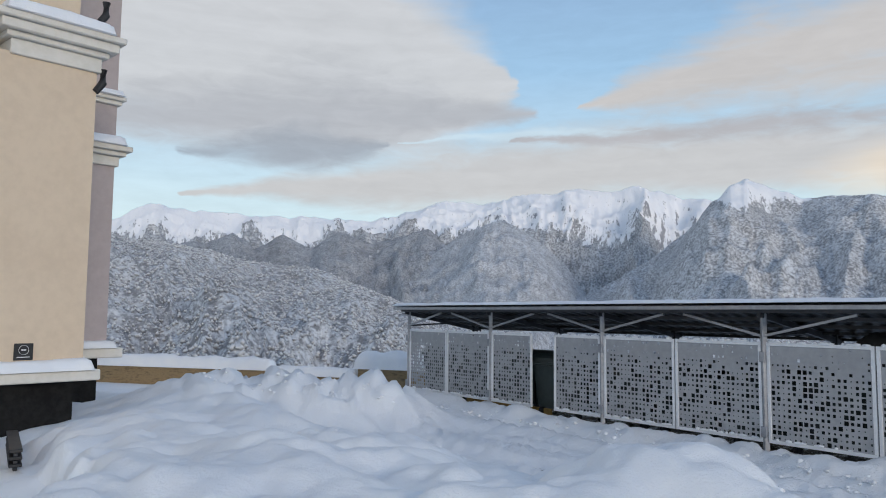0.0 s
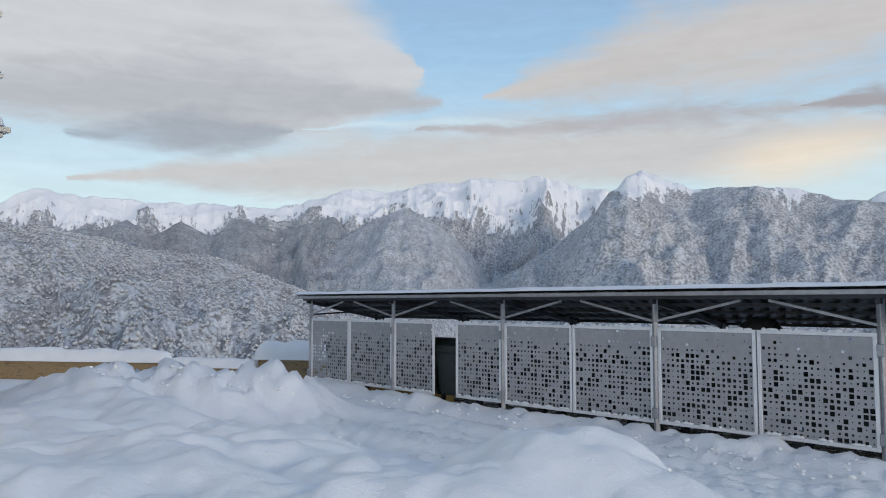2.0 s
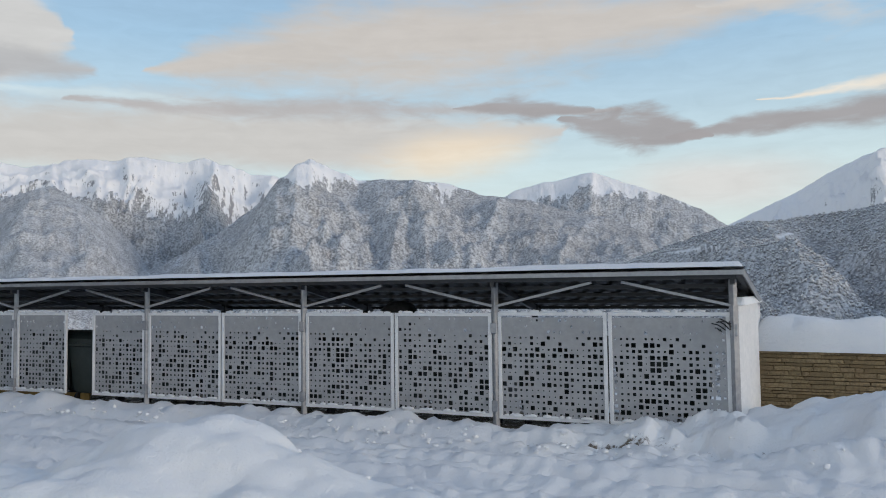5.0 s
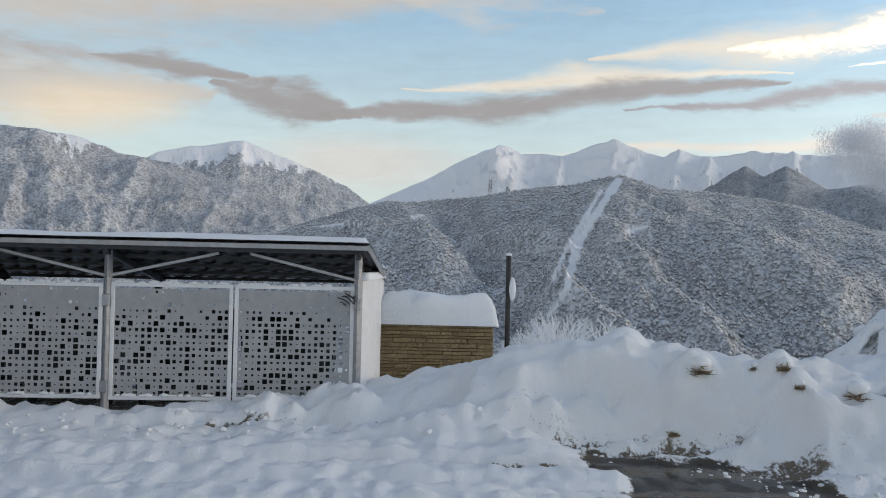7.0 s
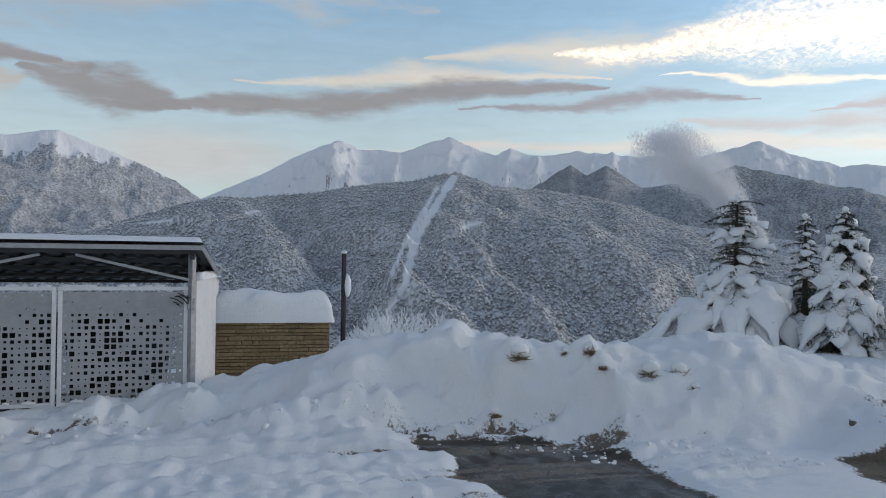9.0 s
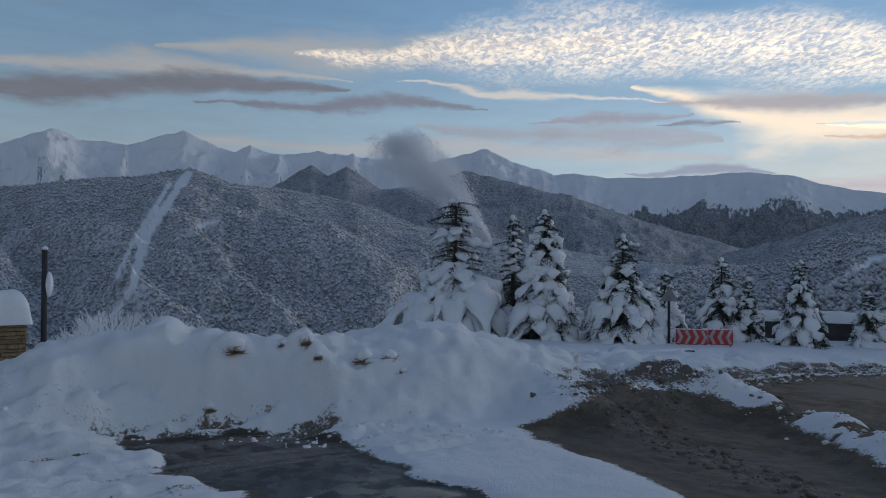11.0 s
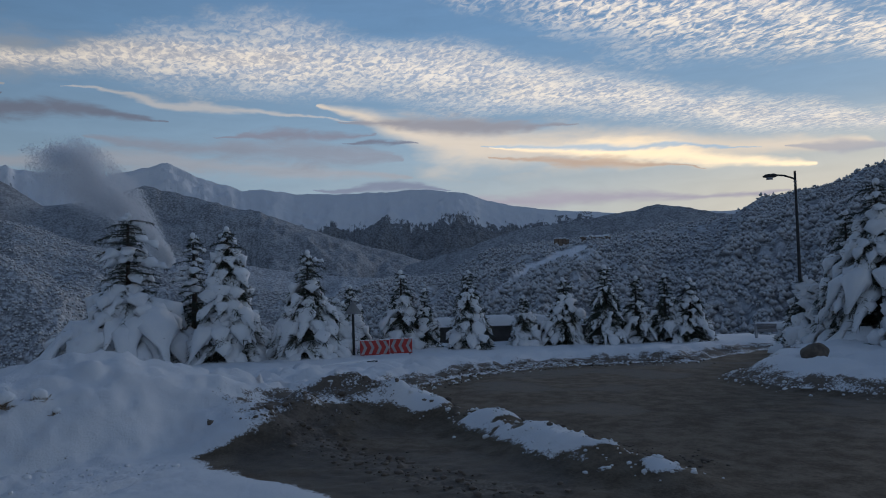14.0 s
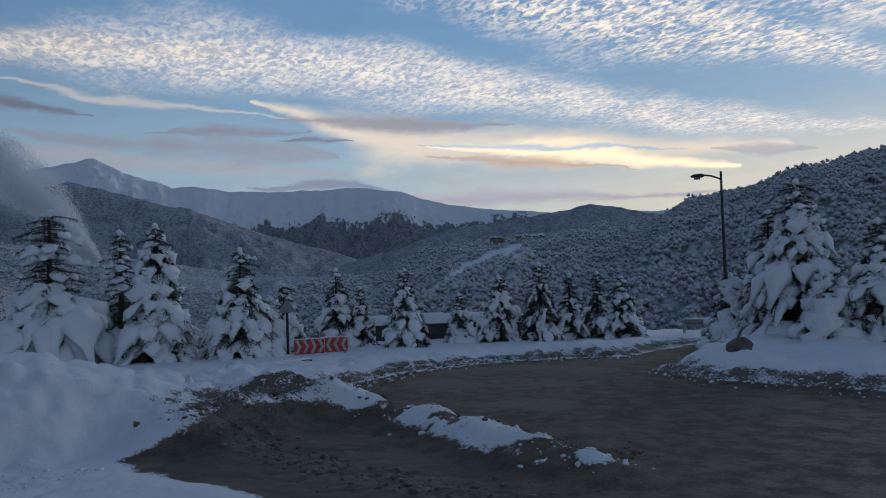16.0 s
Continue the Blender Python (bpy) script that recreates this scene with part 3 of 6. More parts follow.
# ---------------------------------------------------------------- mountains
def mountain(name, crest, far_r, near_r, foot, spur, grain, material, label, step=0.16, rows=90, power=1.25, jag=0.12, seed=0, runs=(), folds=(), slant=0.35):
    """A range whose skyline runs through (azimuth, elevation) at far_r; it falls to height foot at near_r, with spurs of that height."""
    a = np.arange(crest[0][0], crest[-1][0], step)
    e = np.interp(a, [c[0] for c in crest], [c[1] for c in crest])
    e = e + jag * (fbm(a * 1.3, a * 0, 4, seed + 7) - 0.5) * 2
    top = 2.0 + far_r * np.tan(np.radians(e))
    t = np.concatenate([[-0.10, -0.04], np.linspace(0, 1, rows) ** 1.15])
    T, AA = np.meshgrid(t, a, indexing="ij")
    RR = far_r + (near_r - far_r) * T
    X, Y = 0.5 + RR * np.sin(np.radians(AA)), 0.2 + RR * np.cos(np.radians(AA))
    fall = (1 - np.clip(T, 0, 1)) ** power
    Z = foot + (top[None, :] - foot) * fall
    Z = np.where(T < 0, top[None, :] + T * (far_r - near_r) * 0.8, Z)
    body = np.clip(4 * T * (1 - T), 0, 1) ** 0.7
    deg = grain / far_r * 57.3
    warp = 0.7 * (fbm(AA / deg * 0.7, T * 3 + seed, 3, seed + 40) - 0.5)
    ribs = ridged(AA / deg + warp + T * slant, T * 0.8, 5, seed, 0.42)
    rough = ridged(X / grain * 1.8, Y / grain * 1.8, 5, seed + 9)
    small = ridged(AA / deg * 3.1 + 2.2 * warp + T * 1.2, T * 2.2, 3, seed + 15, 0.5)
    ele0 = np.degrees(np.arctan2(Z - 2.0, RR))
    Z = Z + spur * body * (0.75 * (ribs - 0.45) + 0.45 * (rough - 0.45) + 0.12 * (small - 0.45))
    for depth, half, way in folds:
        d, _ = line_dist(AA + 0.8 * warp, ele0, way)
        Z = Z + depth * np.exp(-(d / half) ** 2) * smooth(0.0, 0.12, T)
    m = grid_mesh(name, X, Y, Z)
    ele = np.degrees(np.arctan2(Z - 2.0, RR))
    clear_ = np.zeros_like(Z)
    for a0, e0, a1, e1, half in runs:
        t_ = np.clip((ele - e0) / (e1 - e0), 0, 1)
        width = half * (0.7 + 0.8 * vnoise(ele * 3, AA * 0, 5))
        clear_ = np.maximum(clear_, smooth(width * 1.15, width * 0.75, np.abs(AA - (a0 + (a1 - a0) * t_))) * (ele < max(e0, e1)) * (ele > min(e0, e1)))
    m.attributes.new("run", "FLOAT", "POINT").data.foreach_set("value", clear_.ravel())
    m.attributes.new("across", "FLOAT", "POINT").data.foreach_set("value", ((AA + 0.35 * deg * warp) * far_r / 57.3).ravel())
    m.attributes.new("down", "FLOAT", "POINT").data.foreach_set("value", (T * (far_r - near_r)).ravel())
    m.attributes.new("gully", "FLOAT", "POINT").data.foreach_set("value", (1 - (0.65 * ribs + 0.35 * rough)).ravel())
    m.materials.append(material)
    ob = tagged(new(name, m), label, "mountain", kind="structure")
    return ob, X, Y, Z


mountain("backdrop_north_range", [(-50, 6), (-34, 6.4), (-25, 6.1), (-22.3, 7.7), (-19.2, 7.3), (-13.7, 7.1), (-10.4, 7.2), (-7, 6.9), (-4.4, 7.3), (-0.6, 8.6), (2, 8.4), (4.4, 8.8), (9.6, 9.4), (11.5, 9.1), (13.7, 9.6), (16.5, 8.5), (20, 8.2), (30, 6), (44, 2)], 4200, 2500, -250, 300, 300, MAT["north"], "snow-covered rocky mountain range above frosted forest", jag=0.22, seed=3, rows=130, step=0.12)
mountain("backdrop_near_peak", [(4, 0.2), (10.2, 1.6), (14.5, 4.1), (18.4, 7.3), (20.0, 9.2), (21.2, 9.7), (22.6, 9.0), (24.7, 8.2), (28.4, 8.1), (31.2, 7.9), (34.2, 6.9), (37.2, 6.6), (39.8, 5.8), (43.2, 5.1), (45.7, 4.0), (47.3, 2.3), (50, 0.5)], 3100, 1300, -300, 200, 300, MAT["range"], "steep forested mountain with a snowy summit", seed=21, rows=120, power=1.1, folds=[(-45, 1.1, [(23.4, 8.5), (24.6, 6.4), (26.0, 3.5)]), (50, 1.4, [(21.2, 9.6), (19.0, 6.0), (15.5, 2.5)]), (40, 1.3, [(28.4, 8.0), (30.0, 5.0), (33.0, 2.0)]), (-35, 1.2, [(31.5, 7.5), (33.5, 4.8), (37.0, 2.0)]), (35, 1.2, [(34.5, 6.9), (38.5, 4.2), (41.0, 1.5)])])
mountain("backdrop_spur", [(-8, 0.3), (-5, 2.3), (-1.5, 4.7), (1.2, 6.3), (3.5, 7.2), (5.5, 6.2), (8.4, 3.8), (10, 1.5), (11.5, 0)], 3300, 1600, -300, 130, 240, MAT["forest"], "frosted forested spur of the range", seed=33, rows=80, power=1.05, step=0.12)
mountain("backdrop_foothills", [(-34, 4.4), (-24, 5.0), (-20, 4.9), (-18, 5.2), (-16.4, 5.9), (-14.8, 4.8), (-12.8, 5.8), (-10.7, 4.8), (-8.7, 6.1), (-6.1, 5.2), (-3.4, 5.9), (-1.9, 6.5), (-0.6, 5.4), (2, 3.0), (4, 1.0)], 3700, 2000, -300, 170, 170, MAT["conifer"], "dark wooded noses below the snowy range", seed=37, rows=60, power=1.0, jag=0.2)
mountain("backdrop_east_peak", [(34, 5.5), (36.3, 7.2), (38.9, 7.8), (42.3, 8.4), (44, 7.8), (47.4, 6.5), (49.9, 5.4), (51.1, 4.5), (54, 2.5)], 3700, 2300, -250, 170, 220, MAT["range"], "snowy peak with frosted lower slopes", seed=41, rows=80)
mountain("backdrop_snow_peaks", [(50, 3.5), (53, 4.8), (56, 6.2), (58.5, 7.6), (61.4, 8.8), (63, 8.2), (66, 8.0), (69.7, 9.2), (72, 8.2), (73.4, 7.9), (74.3, 8.4), (76, 7.8), (79.6, 8.1), (84, 7.6), (88, 7.5), (91.9, 8.5), (94, 7.5), (96.8, 6.6), (99, 5.5)], 4300, 2700, -250, 340, 210, MAT["high"], "high mountain peaks under smooth snow", seed=52, rows=90)
mountain("backdrop_dark_ridge", [(75, 4.8), (77.2, 6.2), (78.8, 7.1), (80, 6.3), (81.4, 7.1), (84, 5.4), (87, 5.8), (90.4, 6.9), (94.5, 5.8), (98.6, 4.8), (104.3, 2.8), (109.7, 1.2), (113.8, 0.4), (118, -0.8)], 2700, 1200, -300, 110, 240, MAT["conifer"], "dark forested ridge falling to the valley", seed=61, rows=90, power=1.0, folds=[(-50, 1.3, [(91.2, 6.0), (93.5, 4.0), (97.0, 1.5)]), (40, 1.5, [(94.5, 5.5), (99.5, 2.5), (105.0, 0.0)])])
mountain("backdrop_flat_top", [(92, 5.5), (96.8, 6.5), (98.6, 6.6), (101, 6.2), (104.7, 6.2), (108, 6.3), (110.6, 6.4), (113.5, 6.0), (115, 5.4), (117.4, 4.9), (120, 4.5), (125, 4.0), (130, 3.9), (140, 3.5)], 4300, 2600, -250, 150, 200, MAT["mesa"], "long flat-topped mountain under snow", seed=71, rows=100, jag=0.08)
mountain("backdrop_low_ridge", [(108, 0.5), (113, 1.7), (117.3, 3.1), (122, 3.6), (125, 4.0), (127.6, 4.5), (130, 4.1), (132.5, 3.5), (137, 3.0), (142, 2.0)], 2500, 1400, -300, 40, 220, MAT["conifer"], "dark wooded ridge far down the valley", seed=81, rows=60, power=1.0)
mountain("backdrop_valley_hill", [(79, 2.6), (83, 3.0), (86.1, 2.8), (94.5, 1.5), (102.4, 0.2), (111.3, -0.6), (118, -2.0)], 1950, 900, -260, 50, 150, MAT["forest"], "low wooded hill across the valley", seed=86, rows=70, power=1.0, jag=0.08)
RUNS_E = [(70.2, 6.4, 67.3, 1.7, 0.34), (67.3, 1.7, 66.5, -1.7, 0.32), (66.5, -1.7, 65.2, -4.0, 0.25), (68.9, 5.5, 66.5, 1.3, 0.18), (66.5, 1.3, 65.4, -1.3, 0.15), (72.0, 2.9, 70.8, 2.3, 0.45), (50.6, 2.7, 47.6, 2.3, 0.6), (55.6, 3.5, 54.8, 3.2, 0.35)]
RUNS_S = [(118.4, 0.3, 115.0, -1.9, 0.40), (122.7, 1.8, 118.4, 0.3, 0.65), (120.5, 1.4, 122.5, 0.6, 0.6)]
FOLDS_E = [(-42, 1.9, [(57.5, 3.6), (58.7, 2.7), (61.0, -0.2), (63.2, -4.4)]), (16, 1.6, [(52.0, 4.0), (55.5, 2.0), (57.0, -2.0)]), (20, 1.0, [(71.0, 6.2), (75.1, 4.0), (80.0, 1.2), (83.5, 0.1)]), (24, 1.4, [(63.6, -4.3), (68.6, -1.7), (74.0, 0.2), (80.0, -0.3), (85.0, -1.9)]), (-20, 1.0, [(67.5, 0.6), (72.0, 2.0), (76.5, 1.3)]), (-18, 1.1, [(76.5, 4.3), (81.0, 2.4), (85.0, 1.2)])]
hill_e = mountain("backdrop_ski_hill", [(38, 0.6), (44.7, 1.8), (47.6, 2.9), (51.6, 4.1), (54.9, 4.4), (59.1, 4.8), (63.4, 5.5), (66.7, 5.9), (70.3, 6.6), (73, 5.6), (77.9, 5.1), (83.4, 4.0), (86.5, 2.7), (90, 1.2), (98, -0.6), (106, -2.5)], 1500, 420, -160, 75, 200, MAT["forest"], "rounded hill covered in frosted forest", seed=91, rows=130, power=0.95, jag=0.08, step=0.1, runs=RUNS_E, folds=FOLDS_E, slant=-5.0)
hill_w = mountain("backdrop_west_hill", [(-60, 6.0), (-34, 5.8), (-23.9, 5.3), (-20.7, 4.9), (-15.2, 3.8), (-10.3, 3.3), (-6.9, 1.9), (-3.5, 0.6), (0, -0.6), (5, -2.4), (12, -5.0)], 900, 160, -70, 60, 110, MAT["forest"], "rounded hill covered in frosted forest", seed=101, rows=110, power=0.9, jag=0.08, folds=[(-16, 1.6, [(-18.0, 4.0), (-19.5, 1.5), (-22.0, -1.5)]), (-12, 1.5, [(-9.0, 2.6), (-12.0, 0.8), (-13.5, -1.5)])])
hill_s = mountain("backdrop_south_hill", [(102, -2.0), (108, -0.3), (112, 0.0), (115.3, 1.7), (120, 2.2), (123.6, 2.4), (128, 2.9), (132.5, 3.3), (134.6, 4.6), (139.2, 4.9), (143.0, 6.1), (146.8, 6.9), (152, 8.0), (160, 9.5), (175, 10), (190, 8)], 700, 75, -28, 26, 80, MAT["forest"], "steep hillside covered in frosted leafless forest", seed=111, rows=120, power=0.95, jag=0.06, runs=RUNS_S, folds=[(-9, 2.2, [(133.0, 3.2), (130.0, 0.5), (127.0, -2.5)]), (7, 2.5, [(140.0, 4.6), (137.0, 1.5), (133.0, -2.0)])])


# ---------------------------------------------------------------- woods on the near hills
def clump(seed):
    """A rounded uneven crown round the origin, 1 across."""
    rng = np.random.default_rng(seed)
    v = np.array([(1, 0, 0), (0, 1, 0), (-1, 0, 0), (0, -1, 0), (0, 0, 1), (0, 0, -0.8)], float) * 0.52
    v = v * rng.uniform(0.7, 1.3, (6, 1)) + rng.uniform(-0.10, 0.10, (6, 3))
    f = np.array([(0, 1, 4), (1, 2, 4), (2, 3, 4), (3, 0, 4), (1, 0, 5), (2, 1, 5), (3, 2, 5), (0, 3, 5)])
    return v, f


CLUMPS = [clump(i) for i in range(24)]


def woods(name, hill, count, size, label, seed, lines=(), az_range=(-180, 400), near_bias=1.0, rise=0.35, tufts=1):
    """Crowns strewn over a hill, leaving clearings along lines of (azimuth, t, azimuth, t, half width)."""
    ob, X, Y, Z = hill
    rng = np.random.default_rng(seed)
    rows, cols = X.shape
    i = 2 + (rows - 5) * rng.random(count) ** near_bias
    j = (cols - 2) * rng.random(count)
    ii, jj = i.astype(int), j.astype(int)
    fi, fj = i - ii, j - jj
    pick = lambda G: (G[ii, jj] * (1 - fi) * (1 - fj) + G[ii + 1, jj] * fi * (1 - fj) + G[ii, jj + 1] * (1 - fi) * fj + G[ii + 1, jj + 1] * fi * fj)
    x, y, z = pick(X), pick(Y), pick(Z)
    azi = np.degrees(np.arctan2(x - 0.5, y - 0.2))
    azi = np.where(azi < -100, azi + 360, azi)
    ele = np.degrees(np.arctan2(z - 2.0, np.hypot(x - 0.5, y - 0.2)))
    keep = (azi > az_range[0]) & (azi < az_range[1]) & (fbm(x / 30, y / 30, 3, seed) > 0.22)
    for a0, e0, a1, e1, half in lines:
        t = np.clip((ele - e0) / (e1 - e0), 0, 1)
        keep &= ~((np.abs(azi - (a0 + (a1 - a0) * t)) < half * (0.7 + 0.8 * vnoise(ele * 3, azi * 0, 5))) & (ele < max(e0, e1)) & (ele > min(e0, e1)))
    verts, faces, base = [], [], 0
    for k in np.nonzero(keep)[0]:
        sc0 = size * (0.6 + 0.8 * rng.random()) * (0.45 + 0.55 * min(1.0, math.hypot(x[k], y[k]) / 350.0))
        for q_ in range(tufts):
            v, f = CLUMPS[rng.integers(24)]
            sc = sc0 * (0.75 if tufts < 3 else 0.55) * (0.7 + 0.6 * rng.random())
            off = rng.normal(size=3) * sc0 * (0.24 if tufts > 1 else 0)
            a = rng.random() * 6.28
            c, sn = math.cos(a) * sc, math.sin(a) * sc
            q = np.empty_like(v)
            q[:, 0], q[:, 1], q[:, 2] = v[:, 0] * c - v[:, 1] * sn + x[k] + off[0], v[:, 0] * sn + v[:, 1] * c + y[k] + off[1], v[:, 2] * sc * 1.1 + z[k] + sc0 * rise + off[2] * 0.7
            verts.append(q)
            faces.append(f + base)
            base += len(v)
    m = soup_mesh(name, np.concatenate(verts), np.concatenate(faces), True)
    m.materials.append(MAT["frost"])
    return tagged(new(name, m), label, "forest", kind="stuff")


woods("forest_east", hill_e, 50000, 4.0, "frosted leafless forest on the rounded hill", 5, RUNS_E, (40, 104))
woods("forest_west", hill_w, 42000, 2.5, "white frosted leafless forest on the hill", 6, (), (-40, 8))
woods("forest_south", hill_s, 25000, 3.2, "frosted leafless forest on the hillside", 7, RUNS_S, (103, 168), 0.72, tufts=3)


# ---------------------------------------------------------------- materials of the things
def plain(base, other, scale, rough, metal=0.0, bump=0.2, depth=0.004):
    def build(n):
        p = local(n)
        v = n.noise(p, scale, 6, 0.6)
        u = n.noise(p, scale * 0.15, 4, 0.6)
        c = n.mix(n.step(n.math("ADD", n.math("MULTIPLY", v, 0.5), n.math("MULTIPLY", u, 0.5)), 0.35, 0.65), base, other)
        return c, n.mix(u, (rough * 0.8,) * 3, (min(1, rough * 1.2),) * 3), metal, n.bump(v, bump, depth)
    return build


def build_stone(n):
    r = n.add("ShaderNodeObjectInfo").outputs["Random"]
    p = place(n)
    v = n.noise(p, 22.0, 6, 0.65)
    c = n.ramp(r, [(0.0, (0.22, 0.15, 0.075)), (0.4, (0.33, 0.235, 0.12)), (0.75, (0.40, 0.29, 0.16)), (1.0, (0.27, 0.185, 0.10))])
    return n.mix(n.step(v, 0.35, 0.7), c, (0.19, 0.13, 0.07)), 0.85, 0.0, n.bump(v, 0.6, 0.02)


def build_coarse_stone(n):
    p = place(n)
    v = n.noise(n.vec("MULTIPLY", p, (1.0, 1.0, 4.0)), 4.0, 6, 0.65)
    return n.ramp(v, [(0.3, (0.13, 0.09, 0.05)), (0.5, (0.30, 0.21, 0.11)), (0.7, (0.24, 0.17, 0.09))]), 0.85, 0.0, n.bump(v, 0.6, 0.04)


def build_needles(n):
    r = n.add("ShaderNodeNewGeometry").outputs["Random Per Island"]
    return n.ramp(r, [(0.0, (0.018, 0.030, 0.022)), (0.6, (0.035, 0.052, 0.036)), (0.85, (0.07, 0.075, 0.05)), (1.0, (0.16, 0.13, 0.08))]), 0.7, 0.0, None


MAT.update({
    "zinc": surface("galvanised_steel", plain((0.30, 0.31, 0.33), (0.42, 0.43, 0.45), 14, 0.45, 0.6)),
    "sheet": surface("grey_perforated_sheet", plain((0.33, 0.335, 0.345), (0.41, 0.415, 0.425), 9, 0.5, 0.1)),
    "frame": surface("white_painted_steel", plain((0.72, 0.73, 0.74), (0.82, 0.82, 0.82), 12, 0.45)),
    "roof": surface("dark_profiled_sheet", plain((0.05, 0.052, 0.056), (0.08, 0.082, 0.088), 5, 0.5, 0.3)),
    "black": surface("black_steel", plain((0.012, 0.012, 0.013), (0.03, 0.03, 0.032), 12, 0.55)),
    "bin": surface("dark_green_plastic", plain((0.012, 0.020, 0.017), (0.022, 0.033, 0.028), 8, 0.5)),
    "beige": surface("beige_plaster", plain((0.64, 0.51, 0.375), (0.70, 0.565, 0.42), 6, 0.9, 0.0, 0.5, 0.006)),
    "mauve": surface("mauve_plaster", plain((0.42, 0.36, 0.35), (0.47, 0.41, 0.40), 6, 0.9, 0.0, 0.5, 0.006)),
    "trim": surface("cream_stucco", plain((0.66, 0.63, 0.56), (0.74, 0.71, 0.65), 8, 0.8, 0.0, 0.4, 0.005)),
    "plinth": surface("black_plinth_stone", plain((0.006, 0.006, 0.0065), (0.016, 0.016, 0.016), 9, 0.7, 0.0, 0.5, 0.006), 0.15),
    "stone": surface("split_sandstone", build_stone),
    "rubble": surface("sandstone_wall", build_coarse_stone),
    "concrete": surface("dark_concrete", plain((0.045, 0.043, 0.042), (0.085, 0.08, 0.078), 5, 0.85)),
    "bark": surface("dark_bark", plain((0.035, 0.027, 0.02), (0.075, 0.058, 0.045), 18, 0.9, 0.0, 0.8, 0.01)),
    "needles": surface("spruce_needles", build_needles),
    "red": surface("red_reflective_film", plain((0.42, 0.035, 0.03), (0.50, 0.05, 0.04), 9, 0.4)),
    "white": surface("white_reflective_film", plain((0.72, 0.72, 0.73), (0.80, 0.80, 0.80), 9, 0.4)),
    "steam": surface("white_steam", lambda n: ((0.95, 0.95, 0.96), 1.0, 0.0, None)),
    "rust": surface("rusty_ochre_board", plain((0.28, 0.17, 0.05), (0.42, 0.27, 0.09), 9, 0.8)),
    "tan": surface("hillside_house_wall", plain((0.20, 0.15, 0.11), (0.30, 0.24, 0.19), 3, 0.9)),
})


tree_ = MAT["steam"].node_tree
lit, thin, blend = tree_.nodes["Principled BSDF"], tree_.nodes.new("ShaderNodeBsdfTranslucent"), tree_.nodes.new("ShaderNodeMixShader")
thin.inputs[0].default_value = (0.97, 0.97, 0.98, 1)
tree_.links.new(lit.outputs[0], blend.inputs[1])
tree_.links.new(thin.outputs[0], blend.inputs[2])
tree_.links.new(blend.outputs[0], tree_.nodes["Material Output"].inputs[0])


# ---------------------------------------------------------------- mesh tools
def box(bm, m, size, bevel=0.0):
    """A box of that size, its centre at m."""
    vs = bmesh.ops.create_cube(bm, size=1.0, matrix=m @ Matrix.Diagonal((*size, 1)))["verts"]
    if bevel:
        es = list({e for v in vs for e in v.link_edges})
        bmesh.ops.bevel(bm, geom=es, offset=bevel, segments=1, affect="EDGES")


def beam(bm, a, b, wide, deep, bevel=0.0):
    """A bar of rectangular section from a to b."""
    a, b = Vector(a), Vector(b)
    q = (b - a).to_track_quat("Z", "Y").to_matrix().to_4x4()
    box(bm, Matrix.Translation((a + b) / 2) @ q, (wide, deep, (b - a).length), bevel)


def tube(bm, points, radii, sides=8):
    """A round tube through points."""
    rings = []
    pts = [Vector(p) for p in points]
    for i, p in enumerate(pts):
        d = (pts[min(i + 1, len(pts) - 1)] - pts[max(i - 1, 0)]).normalized()
        u = d.orthogonal().normalized() if abs(d.z) < 0.99 else Vector((1, 0, 0))
        v = d.cross(u)
        rings.append([bm.verts.new(p + (u * math.cos(k * 2 * math.pi / sides) + v * math.sin(k * 2 * math.pi / sides)) * radii[i]) for k in range(sides)])
    for r0, r1 in zip(rings, rings[1:]):
        for k in range(sides):
            bm.faces.new((r0[k], r0[(k + 1) % sides], r1[(k + 1) % sides], r1[k]))
    bm.faces.new(rings[0][::-1])
    bm.faces.new(rings[-1])


def part(name, bm, material, parent=None, label="", rounded=False):
    """Links a bmesh as one object, under parent where there is one."""
    m = bpy.data.meshes.new(name)
    bmesh.ops.recalc_face_normals(bm, faces=bm.faces)
    bm.to_mesh(m)
    bm.free()
    if rounded:
        m.polygons.foreach_set("use_smooth", np.full(len(m.polygons), True))
    m.materials.append(material)
    ob = new(name, m)
    ob.parent = parent
    return tagged(ob, label) if label else ob


def mesh_part(name, m, material, parent=None, label=""):
    m.materials.append(material)
    ob = new(name, m)
    ob.parent = parent
    return tagged(ob, label) if label else ob


